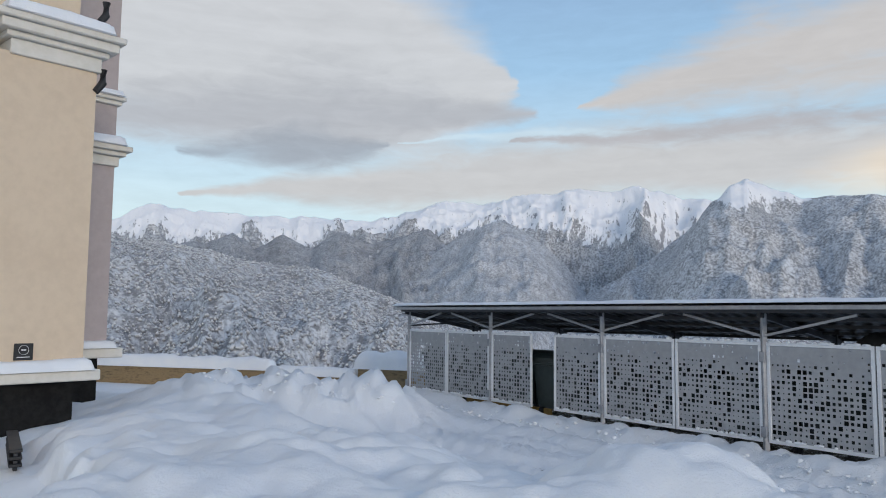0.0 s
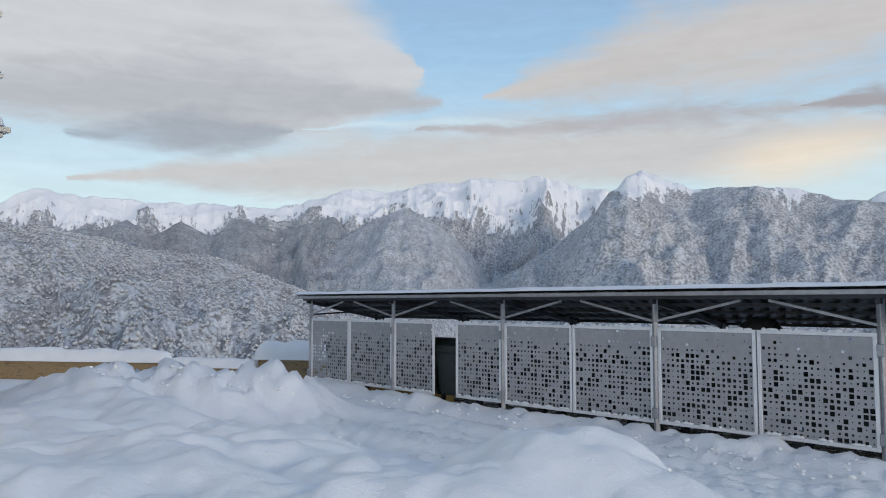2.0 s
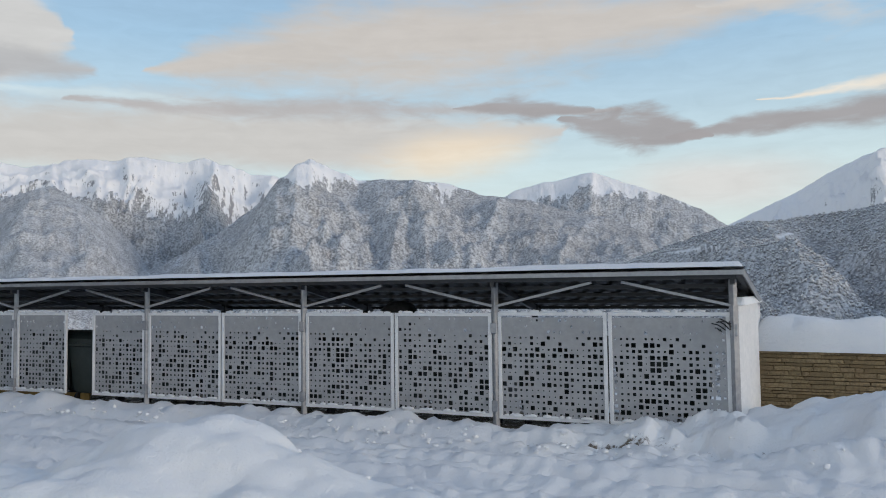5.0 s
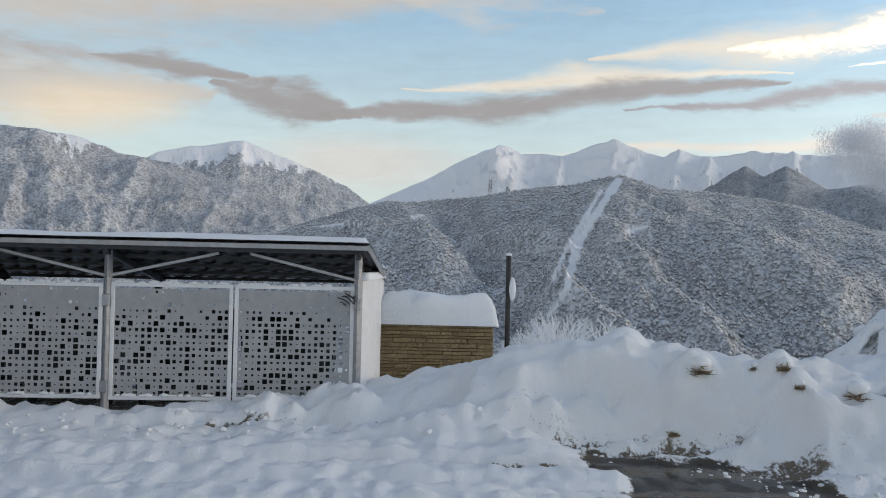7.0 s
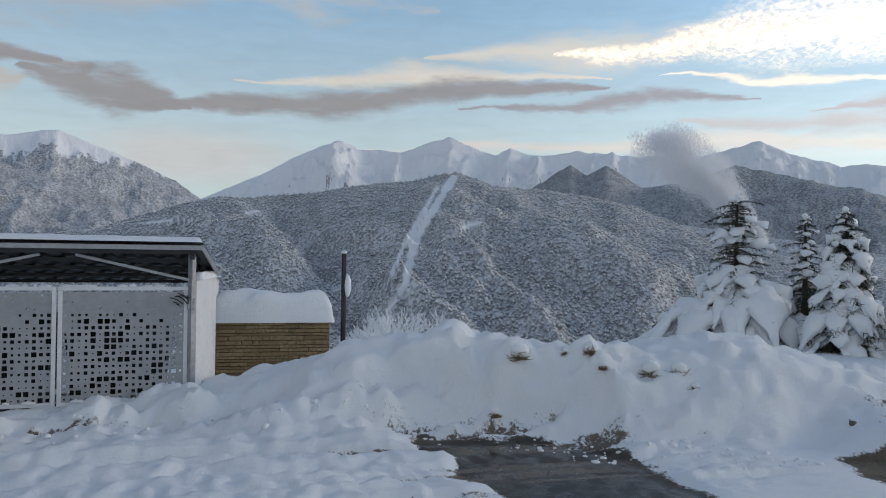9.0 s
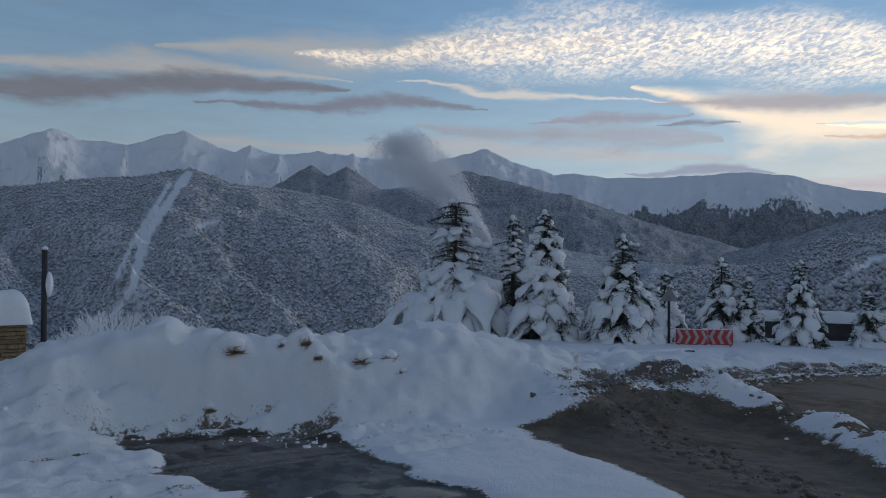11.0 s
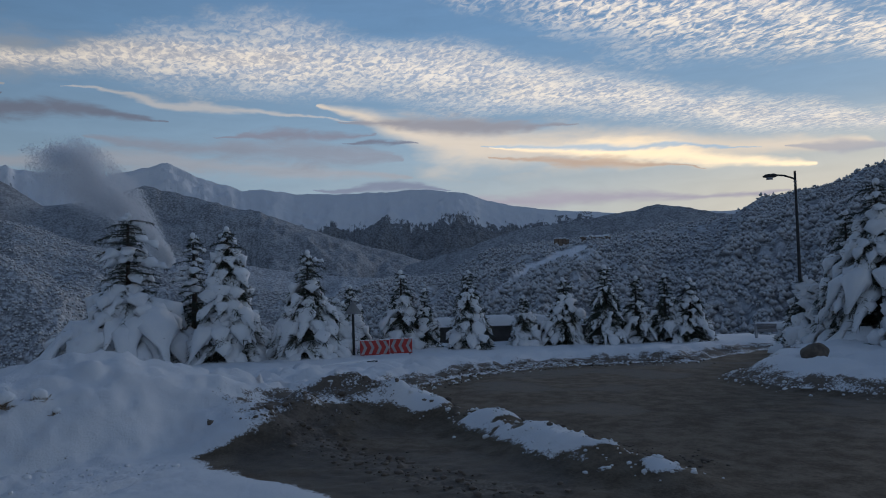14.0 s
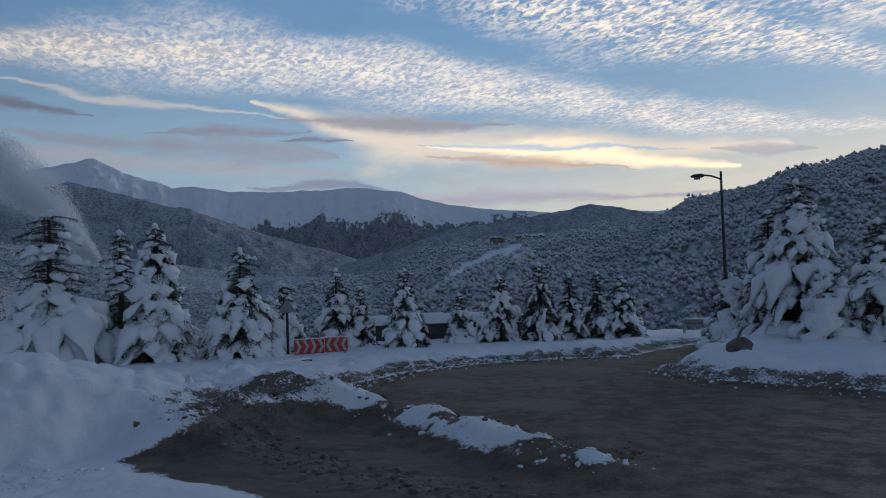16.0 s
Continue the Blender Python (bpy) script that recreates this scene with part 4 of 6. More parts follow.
def snow_slab(name, a, b, wide, z, thick, parent=None, label="", seed=0, round_=0.3, cell=0.08):
    """A rounded uneven layer of snow lying from a to b, its middle line at height z."""
    a, b = Vector((*a[:2], 0)), Vector((*b[:2], 0))
    length = (b - a).length
    u, v = (b - a) / length, Vector((-(b - a).y, (b - a).x, 0)) / length
    nu, nv = max(4, int(length / cell)), max(6, int(wide / cell) + 2)
    s, t = np.meshgrid(np.linspace(0, 1, nu + 1), np.linspace(-1, 1, nv + 1), indexing="ij")
    rim = np.clip(np.minimum(np.minimum(s, 1 - s) * length, (1 - np.abs(t)) * wide / 2) / (thick * round_ + 1e-6), 0, 1)
    h = thick * np.sqrt(1 - (1 - rim) ** 2)
    sx = s * length
    h = h * (0.86 + 0.4 * (fbm(sx * 2.3 + seed, t * wide * 2.3, 4, seed) - 0.4))
    bulge = 1 + 0.05 * np.sin(rim * math.pi)
    tt = t * bulge + (fbm(sx * 3, t * 0 + seed, 3, seed + 3) - 0.5) * 0.10
    X = a.x + u.x * sx + v.x * tt * wide / 2
    Y = a.y + u.y * sx + v.y * tt * wide / 2
    m = grid_mesh(name, X, Y, z + h)
    # closed underneath
    bm = bmesh.new()
    bm.from_mesh(m)
    bm.verts.ensure_lookup_table()
    ring = [e for e in bm.edges if e.is_boundary]
    low = bmesh.ops.extrude_edge_only(bm, edges=ring)["geom"]
    for q in low:
        if isinstance(q, bmesh.types.BMVert):
            q.co.z = z - 0.004
    bmesh.ops.holes_fill(bm, edges=[e for e in bm.edges if e.is_boundary], sides=0)
    ob = part(name, bm, MAT["snow"], parent, label, True)
    return ob


# ---------------------------------------------------------------- bin shelter
S0, U, Nn, BAY = Vector((-0.86, 20.10, 0)), Vector((0.601, -0.799, 0)), Vector((0.799, 0.601, 0)), 3.25


def at(along, back, z):
    return S0 + U * along + Nn * back + Vector((0, 0, z))


TURN_U = Matrix(((U.x, Nn.x, 0, 0), (U.y, Nn.y, 0, 0), (0, 0, 1, 0), (0, 0, 0, 1)))
shelter = tagged(new("bin_shelter"), "long grey steel bin shelter with perforated white-framed panels", "shelter")
shelter.location = (0, 0, 0)
for i in range(6):
    bm = bmesh.new()
    beam(bm, at(i * BAY, 0, -0.1), at(i * BAY, 0, 2.14), 0.08, 0.08, 0.008)
    box(bm, Matrix.Translation(at(i * BAY, -0.05, 1.48)) @ TURN_U, (0.10, 0.05, 0.16), 0.01)
    box(bm, Matrix.Translation(at(i * BAY, -0.05, 0.36)) @ TURN_U, (0.10, 0.05, 0.16), 0.01)
    part("post", bm, MAT["zinc"], shelter)
    for sgn in (-1, 1):
        if 0 <= i * BAY + sgn * 1.4 <= 5 * BAY:
            bm = bmesh.new()
            beam(bm, at(i * BAY + sgn * 0.03, -0.02, 1.80), at(i * BAY + sgn * 1.42, -0.02, 2.12), 0.05, 0.035)
            part("brace", bm, MAT["zinc"], shelter)
    bm = bmesh.new()
    beam(bm, at(i * BAY + 0.04, 2.05, -0.1), at(i * BAY + 0.04, 2.05, 1.80), 0.08, 0.08, 0.008)
    part("back_post", bm, MAT["black"], shelter)
    bm = bmesh.new()
    beam(bm, at(i * BAY, -0.12, 2.13), at(i * BAY + 0.05, 2.3, 1.66), 0.06, 0.09)
    part("rafter", bm, MAT["roof"], shelter)
    bm = bmesh.new()
    beam(bm, at(i * BAY, 0.05, 1.80), at(i * BAY + 0.04, 1.3, 1.86), 0.04, 0.04)
    part("tie", bm, MAT["roof"], shelter)
for k in range(5):
    d = -0.12 + k * 0.6
    bm = bmesh.new()
    beam(bm, at(-0.15, d, 2.17 - 0.19 * (d + 0.12)), at(5 * BAY + 0.05 + k * 0.05, d, 2.17 - 0.19 * (d + 0.12)), 0.07, 0.05)
    part("purlin", bm, MAT["roof"], shelter)
# profiled roof sheet, trapezoid ribs running down the fall
cols = int((5 * BAY + 0.5) / 0.05)
along = np.linspace(-0.25, 5 * BAY + 0.12, cols + 1)
rib = 0.025 * (np.abs(((along / 0.25) % 1) - 0.5) < 0.24)
back = np.array([-0.30, 1.0, 2.4])
AL, BK = np.meshgrid(along, back, indexing="ij")
AL = AL + (BK + 0.3) * 0.09 * smooth(12, 16.5, AL)
RX = S0.x + U.x * AL + Nn.x * BK
RY = S0.y + U.y * AL + Nn.y * BK
RZ = 2.195 - 0.19 * (BK + 0.12) + rib[:, None]
roof = mesh_part("roof", grid_mesh("roof", RX, RY, RZ, False), MAT["roof"], shelter, "dark grey profiled steel roof sheet")
sol = roof.modifiers.new("thickness", "SOLIDIFY")
sol.thickness = 0.006
bm = bmesh.new()
beam(bm, at(-0.27, -0.31, 2.225), at(5 * BAY + 0.14, -0.31, 2.225), 0.015, 0.06)
part("fascia", bm, MAT["zinc"], shelter)
bm = bmesh.new()
beam(bm, at(5 * BAY + 0.14, -0.31, 2.225), at(5 * BAY + 0.40, 2.4, 1.71), 0.015, 0.09)
part("end_fascia", bm, MAT["zinc"], shelter)
# snow on the roof follows the fall
cols = 260
sn = np.linspace(-0.27, 5 * BAY + 0.15, cols)
bk = np.linspace(-0.36, 2.45, 26)
AL, BK = np.meshgrid(sn, bk, indexing="ij")
RIM = np.clip(np.minimum(np.minimum(AL + 0.27, 5 * BAY + 0.15 - AL), np.minimum(BK + 0.36, 2.45 - BK)) / 0.08, 0, 1)
TH = (0.015 + 0.085 * np.sqrt(1 - (1 - RIM) ** 2)) * (0.75 + 0.5 * fbm(AL * 1.5, BK * 1.5, 4, 77))
AL2 = AL + (BK + 0.3) * 0.09 * smooth(12, 16.5, AL)
roof_snow = mesh_part("roof_snow", grid_mesh("roof_snow", S0.x + U.x * AL2 + Nn.x * BK, S0.y + U.y * AL2 + Nn.y * BK, 2.237 - 0.19 * (BK + 0.12) + TH), MAT["snow"])
tagged(roof_snow, "thin layer of snow lying on the shelter roof", "snow")


def perforated(width, tall, seed):
    """A sheet with square holes of several sizes, fewer toward its top."""
    rng = np.random.default_rng(seed)
    nx, nz = round(width / 0.083), round(tall / 0.083)
    cw, ch = width / nx, tall / nz
    bm = bmesh.new()
    for i in range(nx):
        for j in range(nz):
            x0, z0 = i * cw, j * ch
            up = j / nz
            chance = 0.97 if up < 0.70 else 0.62 if up < 0.80 else 0.30
            k = rng.random() if up < 0.74 else 0.35 + 0.65 * rng.random()
            hole = 0.0
            if rng.random() < chance:
                hole = 0.76 if k < 0.19 else 0.54 if k < 0.46 else 0.36 if k < 0.76 else 0.20
            o = [(x0, z0), (x0 + cw, z0), (x0 + cw, z0 + ch), (x0, z0 + ch)]
            f = [bm.verts.new((a, 0, b)) for a, b in o]
            if not hole:
                bm.faces.new(f)
                continue
            cx, cz, hw, hh = x0 + cw / 2, z0 + ch / 2, cw * hole / 2, ch * hole / 2
            q = [(cx - hw, cz - hh), (cx + hw, cz - hh), (cx + hw, cz + hh), (cx - hw, cz + hh)]
            g = [bm.verts.new((a, 0, b)) for a, b in q]
            h = [bm.verts.new((a, 0.004, b)) for a, b in q]
            for s in range(4):
                bm.faces.new((f[s], f[(s + 1) % 4], g[(s + 1) % 4], g[s]))
                bm.faces.new((g[s], g[(s + 1) % 4], h[(s + 1) % 4], h[s]))
    bmesh.ops.remove_doubles(bm, verts=bm.verts, dist=0.0005)
    m = bpy.data.meshes.new("sheet")
    bm.to_mesh(m)
    bm.free()
    m.materials.append(MAT["sheet"])
    return m


SHEETS = {}


def panel(a0, a1, seed, low=0.22, high=1.72, swing=0.0):
    """A framed perforated panel from a0 to a1 metres along the front."""
    wide, tall = a1 - a0, high - low
    key = (round(wide, 2), seed % 3)
    if key not in SHEETS:
        SHEETS[key] = perforated(wide - 0.09, tall - 0.09, seed)
    m = Matrix.Translation(at(a0, 0.0, low)) @ TURN_U @ Matrix.Rotation(radians(swing), 4, "Z")
    gate = new("gate_panel", SHEETS[key])
    gate.parent = shelter
    gate.matrix_basis = m @ Matrix.Translation((0.045, 0, 0.045))
    for k, (c, size) in enumerate((((wide / 2, 0, 0.025), (wide, 0.04, 0.05)), ((wide / 2, 0, tall - 0.025), (wide, 0.04, 0.05)), ((0.025, 0, tall / 2), (0.05, 0.038, tall - 0.1)), ((wide - 0.025, 0, tall / 2), (0.05, 0.038, tall - 0.1)))):
        bm = bmesh.new()
        box(bm, Matrix.Translation(Vector(c) - Vector((0.045, 0, 0.045))), size, 0.004)
        part("frame_bar", bm, MAT["frame"], gate, "white frame bar")
    # snow caught on the top and bottom bars
    rng = np.random.default_rng(seed + 900)
    for zz, dens in ((0.05, 12), (tall, 14)):
        bm = bmesh.new()
        for _ in range(dens):
            px, l = 0.04 + (wide - 0.12) * rng.random(), 0.05 + 0.16 * rng.random()
            bmesh.ops.create_icosphere(bm, subdivisions=1, radius=0.5, matrix=Matrix.Translation((px - 0.045, -0.012, zz - 0.045 + 0.008)) @ Matrix.Diagonal((l, 0.05, 0.03 + 0.04 * rng.random(), 1)))
        tagged(part("caught_snow", bm, MAT["snow"], gate, "little ridge of snow", True), kind="stuff")
    return gate


g = 0.045
seed = 1
for i in range(5):
    a = i * BAY
    if i == 1:
        spans = [(a + g, a + 0.41 * BAY), (a + 0.61 * BAY, a + BAY - g)]
    else:
        spans = [(a + g, a + BAY / 2 - 0.01), (a + BAY / 2 + 0.01, a + BAY - g)]
    for b0, b1 in spans:
        panel(b0, b1, seed, 0.20 if i < 4 else 0.18, 1.70 if i < 4 else 1.71, -1.2 if seed == 8 else 0.0)
        seed += 1
# end wall of white sheet with vertical ribs
for k in range(14):
    bm = bmesh.new()
    d0 = 0.06 + k * 0.14
    lean = d0 * 0.12
    beam(bm, at(5 * BAY + 0.05 + lean + (0.012 if k % 2 else 0), d0, 0.15), at(5 * BAY + 0.05 + lean + (0.012 if k % 2 else 0), d0, 1.80), 0.142, 0.02)
    part("end_sheet", bm, MAT["frame"], shelter, "white end wall sheet")
bm = bmesh.new()
beam(bm, at(5 * BAY + 0.02, -0.04, 0.1), at(5 * BAY + 0.02, -0.04, 1.8), 0.10, 0.03)
part("corner_plate", bm, MAT["zinc"], shelter)
snow_slab("end_wall_snow", at(5 * BAY + 0.06, 0.0, 0), at(5 * BAY + 0.30, 2.0, 0), 0.16, 1.803, 0.10, None, "", 5)
tagged(bpy.data.objects["end_wall_snow"], "line of snow on top of the white end wall", "snow")
# twisted wire latch
rng = random.Random(4)
bm = bmesh.new()
for k in range(7):
    a, b = at(5 * BAY - 0.16 + rng.uniform(-0.13, 0.13), -0.07 - 0.03 * rng.random(), 1.52 + rng.uniform(-0.10, 0.12)), at(5 * BAY - 0.10 + rng.uniform(-0.1, 0.1), -0.09, 1.52 + rng.uniform(-0.06, 0.06))
    tube(bm, [a, (a + b) / 2 + Vector((0, 0, 0.02)), b], [0.008] * 3, 5)
part("wire_latch", bm, MAT["black"], shelter, "knot of dark twisted wire")
# a board leaning under the far panels
bm = bmesh.new()
beam(bm, at(2.1, 0.25, 0.10), at(4.9, 0.25, 0.10), 0.03, 0.16)
tagged(part("ochre_board", bm, MAT["rust"]), "rusty ochre board lying under the panels", "board")


# ---------------------------------------------------------------- waste containers
def container():
    c = tagged(new("waste_container"), "dark green plastic waste container with a closed lid", "container", "containers in the shelter")
    bm = bmesh.new()
    vs = bmesh.ops.create_cube(bm, size=1.0, matrix=Matrix.Translation((0, 0, 0.63)) @ Matrix.Diagonal((1.30, 0.95, 0.90, 1)))["verts"]
    for v in vs:
        if v.co.z < 0.5:
            v.co.x *= 0.88
            v.co.y *= 0.84
    bmesh.ops.bevel(bm, geom=list(bm.edges), offset=0.04, segments=2, affect="EDGES")
    part("body", bm, MAT["bin"], c)
    bm = bmesh.new()
    box(bm, Matrix.Translation((0, 0, 1.08)), (1.36, 1.02, 0.06), 0.02)
    part("rim", bm, MAT["bin"], c)
    bm = bmesh.new()
    tube(bm, [(-0.66, 0, 1.06), (-0.64, 0, 1.06), (0.64, 0, 1.06), (0.66, 0, 1.06)], [0.30, 0.46, 0.46, 0.30], 16)
    for v in bm.verts:
        v.co.z = 1.11 + max(0.0, v.co.z - 1.06) * 0.45
    part("lid", bm, MAT["bin"], c)
    for sx in (-0.5, 0.5):
        for sy in (-0.32, 0.32):
            bm = bmesh.new()
            tube(bm, [(sx - 0.03, sy, 0.09), (sx + 0.03, sy, 0.09)], [0.09, 0.09], 12)
            part("wheel", bm, MAT["black"], c)
    return c


first = container()
spots = [0.85, 2.3, 3.75, 5.15, 6.6, 8.05, 9.5, 10.95, 12.4, 13.85, 15.3]
for k, sp in enumerate(spots):
    m = Matrix.Translation(at(sp, 0.75 if k != 3 else 0.55, 0.02)) @ TURN_U
    if k == 0:
        first.matrix_basis = m
    else:
        copy_thing(first, m)
# a dark sack heaped on one container
bm = bmesh.new()
bmesh.ops.create_icosphere(bm, subdivisions=3, radius=0.34)
for v in bm.verts:
    k = noise.fractal(v.co * 4, 1, 2, 3)
    v.co *= 1 + 0.18 * k
    v.co.z *= 0.85
    v.co = v.co + Vector((0, 0, 0.26))
sack = part("rubbish_sack", bm, MAT["black"], None, "", True)
sack.matrix_basis = Matrix.Translation(at(11.2, 0.62, 1.32)) @ TURN_U @ Matrix.Diagonal((1.0, 0.9, 1.0, 1))
tagged(sack, "black rubbish sack lying on a waste container", "sack")


# ---------------------------------------------------------------- stone walls
def stone_wall(a, b, thick, z0, z1, label, seed, pieces=True, inset=0.0):
    """A wall of coursed split stone from a to b."""
    a, b = Vector((*a, 0)), Vector((*b, 0))
    length = (b - a).length
    turn = Matrix.Rotation(math.atan2((b - a).y, (b - a).x), 4, "Z")
    wall = tagged(new("stone_wall"), label, "wall")
    wall.matrix_basis = Matrix.Translation(a) @ turn
    bm = bmesh.new()
    box(bm, Matrix.Translation((length / 2, 0, (z0 + z1) / 2)), (length, thick - (0.05 if pieces else 0), z1 - z0), 0.01)
    part("core", bm, MAT["rubble"], wall)
    if not pieces:
        return wall
    rng = np.random.default_rng(seed)
    shapes = []
    for k in range(10):
        bm = bmesh.new()
        vs = bmesh.ops.create_cube(bm, size=1.0)["verts"]
        bmesh.ops.bevel(bm, geom=list(bm.edges), offset=0.06, segments=1, affect="EDGES")
        for v in bm.verts:
            v.co += Vector(rng.uniform(-0.03, 0.03, 3))
        m = bpy.data.meshes.new("stone")
        bm.to_mesh(m)
        bm.free()
        m.materials.append(MAT["stone"])
        shapes.append(m)
    z = z0
    while z < z1 - 0.02:
        h = min(rng.uniform(0.035, 0.075), z1 - z)
        x = 0.0
        while x < length - 0.02:
            wd = min(rng.uniform(0.09, 0.46), length - x)
            for side in (-1, 1):
                st = new("stone", shapes[rng.integers(10)])
                st.parent = wall
                st.matrix_basis = Matrix.Translation((x + wd / 2, side * (thick / 2 - 0.025 + rng.uniform(0, 0.035)), z + h / 2)) @ Matrix.Diagonal((wd - 0.008, 0.06, h - 0.008, 1))
            x += wd
        z += h
    return wall


stone_wall((10.66, 8.05), (11.62, 6.55), 0.36, -0.1, 1.08, "tan split-stone wall pier under thick snow", 3)
snow_slab("wall_snow", (10.60, 8.14), (11.66, 6.48), 0.56, 1.083, 0.54, None, "", 8, 0.55, 0.05)
tagged(bpy.data.objects["wall_snow"], "deep rounded cap of snow on the stone pier", "snow")
stone_wall((-16.0, 27.6), (-5.4, 24.6), 0.35, -0.6, 0.30, "low tan stone wall capped with snow", 4, False)
snow_slab("low_wall_snow", (-16.1, 27.63), (-5.35, 24.58), 0.55, 0.303, 0.42, None, "", 9, 0.6, 0.08)
tagged(bpy.data.objects["low_wall_snow"], "thick band of snow along the low wall", "snow")
stone_wall((-5.3, 24.5), (-2.6, 23.6), 0.35, -0.6, 0.18, "low tan stone wall between piers", 5, False)
snow_slab("low_wall_snow", (-5.35, 24.5), (-2.55, 23.58), 0.5, 0.183, 0.30, None, "", 10, 0.6, 0.08)
tagged(bpy.data.objects["low_wall_snow.001"], "rounded snow on the lower wall", "snow")
stone_wall((-2.5, 23.5), (-0.6, 22.9), 0.4, -0.6, 0.46, "stone pier under a dome of snow", 6, False)
snow_slab("pier_snow", (-2.6, 23.53), (-0.5, 22.87), 0.62, 0.463, 0.62, None, "", 11, 0.7, 0.06)
tagged(bpy.data.objects["pier_snow"], "dome of snow on the far stone pier", "snow")

# thin dark pole by the pier, with a lump of snow stuck to it
pole = tagged(new("marker_pole"), "thin black metal pole with snow stuck on it", "pole")
pole.location = (11.76, 6.36, 0)
bm = bmesh.new()
tube(bm, [(0, 0, -0.1), (0.0, 0, 1.2), (0, 0, 2.19)], [0.042, 0.042, 0.04], 10)
part("shaft", bm, MAT["black"], pole)
for where_, size_ in (((0.035, -0.05, 1.66), (0.13, 0.13, 0.40)), ((0, 0, 2.21), (0.10, 0.10, 0.07))):
    bm = bmesh.new()
    bmesh.ops.create_icosphere(bm, subdivisions=2, radius=0.5, matrix=Matrix.Translation(where_) @ Matrix.Diagonal((*size_, 1)))
    part("stuck_snow", bm, MAT["snow"], pole, "white lump of stuck snow", True)


# ---------------------------------------------------------------- the plastered building
E1, NL = Vector((0.669, 0.743, 0)), Vector((-0.743, 0.669, 0))
TURN_E = Matrix(((E1.x, NL.x, 0, 0), (E1.y, NL.y, 0, 0), (0, 0, 1, 0), (0, 0, 0, 1)))
house = tagged(new("building"), "beige and mauve plastered building with snowy cream cornices", "building")


def block(name, corner, long, deep, z0, z1, material, out=0.0, label="", bevel=0.0):
    """A block whose far front corner is at corner, running back along the facade."""
    bm = bmesh.new()
    c = Vector((*corner, 0)) - E1 * (long / 2 - out / 2) + NL * (deep / 2 - out / 2)
    box(bm, Matrix.Translation((c.x, c.y, (z0 + z1) / 2)) @ TURN_E, (long + out, deep + out, z1 - z0), bevel)
    return part(name, bm, material, house, label)


P2, Q2 = (-6.05, 13.57), (-7.22, 16.98)
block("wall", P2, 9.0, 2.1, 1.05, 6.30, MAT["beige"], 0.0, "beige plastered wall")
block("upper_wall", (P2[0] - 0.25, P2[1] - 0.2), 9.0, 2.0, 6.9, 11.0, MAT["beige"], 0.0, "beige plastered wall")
block("plinth", P2, 9.0, 2.1, -0.6, 0.92, MAT["plinth"], -0.10, "black stone plinth")
block("ledge", P2, 9.0, 2.1, 0.92, 1.10, MAT["trim"], 0.22, "cream ledge", 0.02)
for z0, z1, o in ((6.26, 6.52, 0.06), (6.52, 6.62, 0.15), (6.62, 6.78, 0.27), (6.78, 6.89, 0.36)):
    block("cornice", P2, 1.35 + o, 2.1, z0, z1, MAT["trim"], o, "cream moulded cornice", 0.015)
block("side_wall", Q2, 7.0, 6.0, 1.3, 11.0, MAT["mauve"], 0.0, "mauve plastered wall")
block("side_plinth", Q2, 7.0, 6.0, -0.6, 1.10, MAT["plinth"], -0.12, "black stone plinth")
block("side_ledge", Q2, 7.0, 6.0, 1.10, 1.31, MAT["trim"], 0.26, "cream ledge", 0.02)
for z0, z1, o in ((5.26, 5.48, 0.07), (5.48, 5.58, 0.18), (5.58, 5.70, 0.28), (6.62, 6.72, 0.08), (6.72, 6.81, 0.15)):
    block("cornice", Q2, 7.0, 6.0, z0, z1, MAT["trim"], o, "cream moulded cornice", 0.015)


def ledge_snow(name, corner, long, out, z, thick, label, seed):
    c = Vector((*corner, 0)) - NL * (out * 0.55) + E1 * (out * 0.5)
    d = c - E1 * long
    ob = snow_slab(name, (d.x, d.y), (c.x, c.y), out * 1.5 + 0.1, z, thick, None, "", seed, 0.7, 0.06)
    return tagged(ob, label, "snow")


ledge_snow("ledge_snow", P2, 6.0, 0.20, 1.103, 0.20, "snow lying along the cream ledge", 21)
ledge_snow("cornice_snow", P2, 1.75, 0.30, 6.893, 0.24, "thick snow on the moulded cornice", 22)
ledge_snow("ledge_snow", Q2, 4.0, 0.22, 1.314, 0.16, "snow on the ledge of the mauve wall", 23)
ledge_snow("cornice_snow", Q2, 4.0, 0.25, 5.704, 0.20, "snow on the cornice of the mauve wall", 24)
ledge_snow("cornice_snow", Q2, 4.0, 0.15, 6.814, 0.14, "snow on the narrow upper cornice", 25)
# dark downpipe stubs at the corner of the cornice
for z in (6.12, 7.35):
    bm = bmesh.new()
    c = Vector((*P2, z)) + E1 * 0.10 - NL * 0.02
    tube(bm, [c + Vector((0, 0, 0.22)), c + Vector((0, 0, -0.02)), c - E1 * 0.12 + Vector((0, 0, -0.20))], [0.07, 0.07, 0.06], 10)
    part("downpipe", bm, MAT["black"], house, "dark metal downpipe end")
# small black plate with a white ring
plate = tagged(new("wall_plate"), "small black square plate with a white round mark", "sign")
plate.matrix_basis = Matrix.Translation(Vector((*P2, 1.42)) - E1 * 0.95 - NL * 0.012) @ TURN_E
bm = bmesh.new()
box(bm, Matrix.Identity(4), (0.29, 0.02, 0.27), 0.006)
part("plate", bm, MAT["black"], plate)
bm = bmesh.new()
for k in range(24):
    a0, a1 = k * math.pi / 12, (k + 1) * math.pi / 12
    beam(bm, (0.075 * math.cos(a0), -0.013, 0.03 + 0.075 * math.sin(a0)), (0.075 * math.cos(a1), -0.013, 0.03 + 0.075 * math.sin(a1)), 0.013, 0.004)
part("ring", bm, MAT["white"], plate)
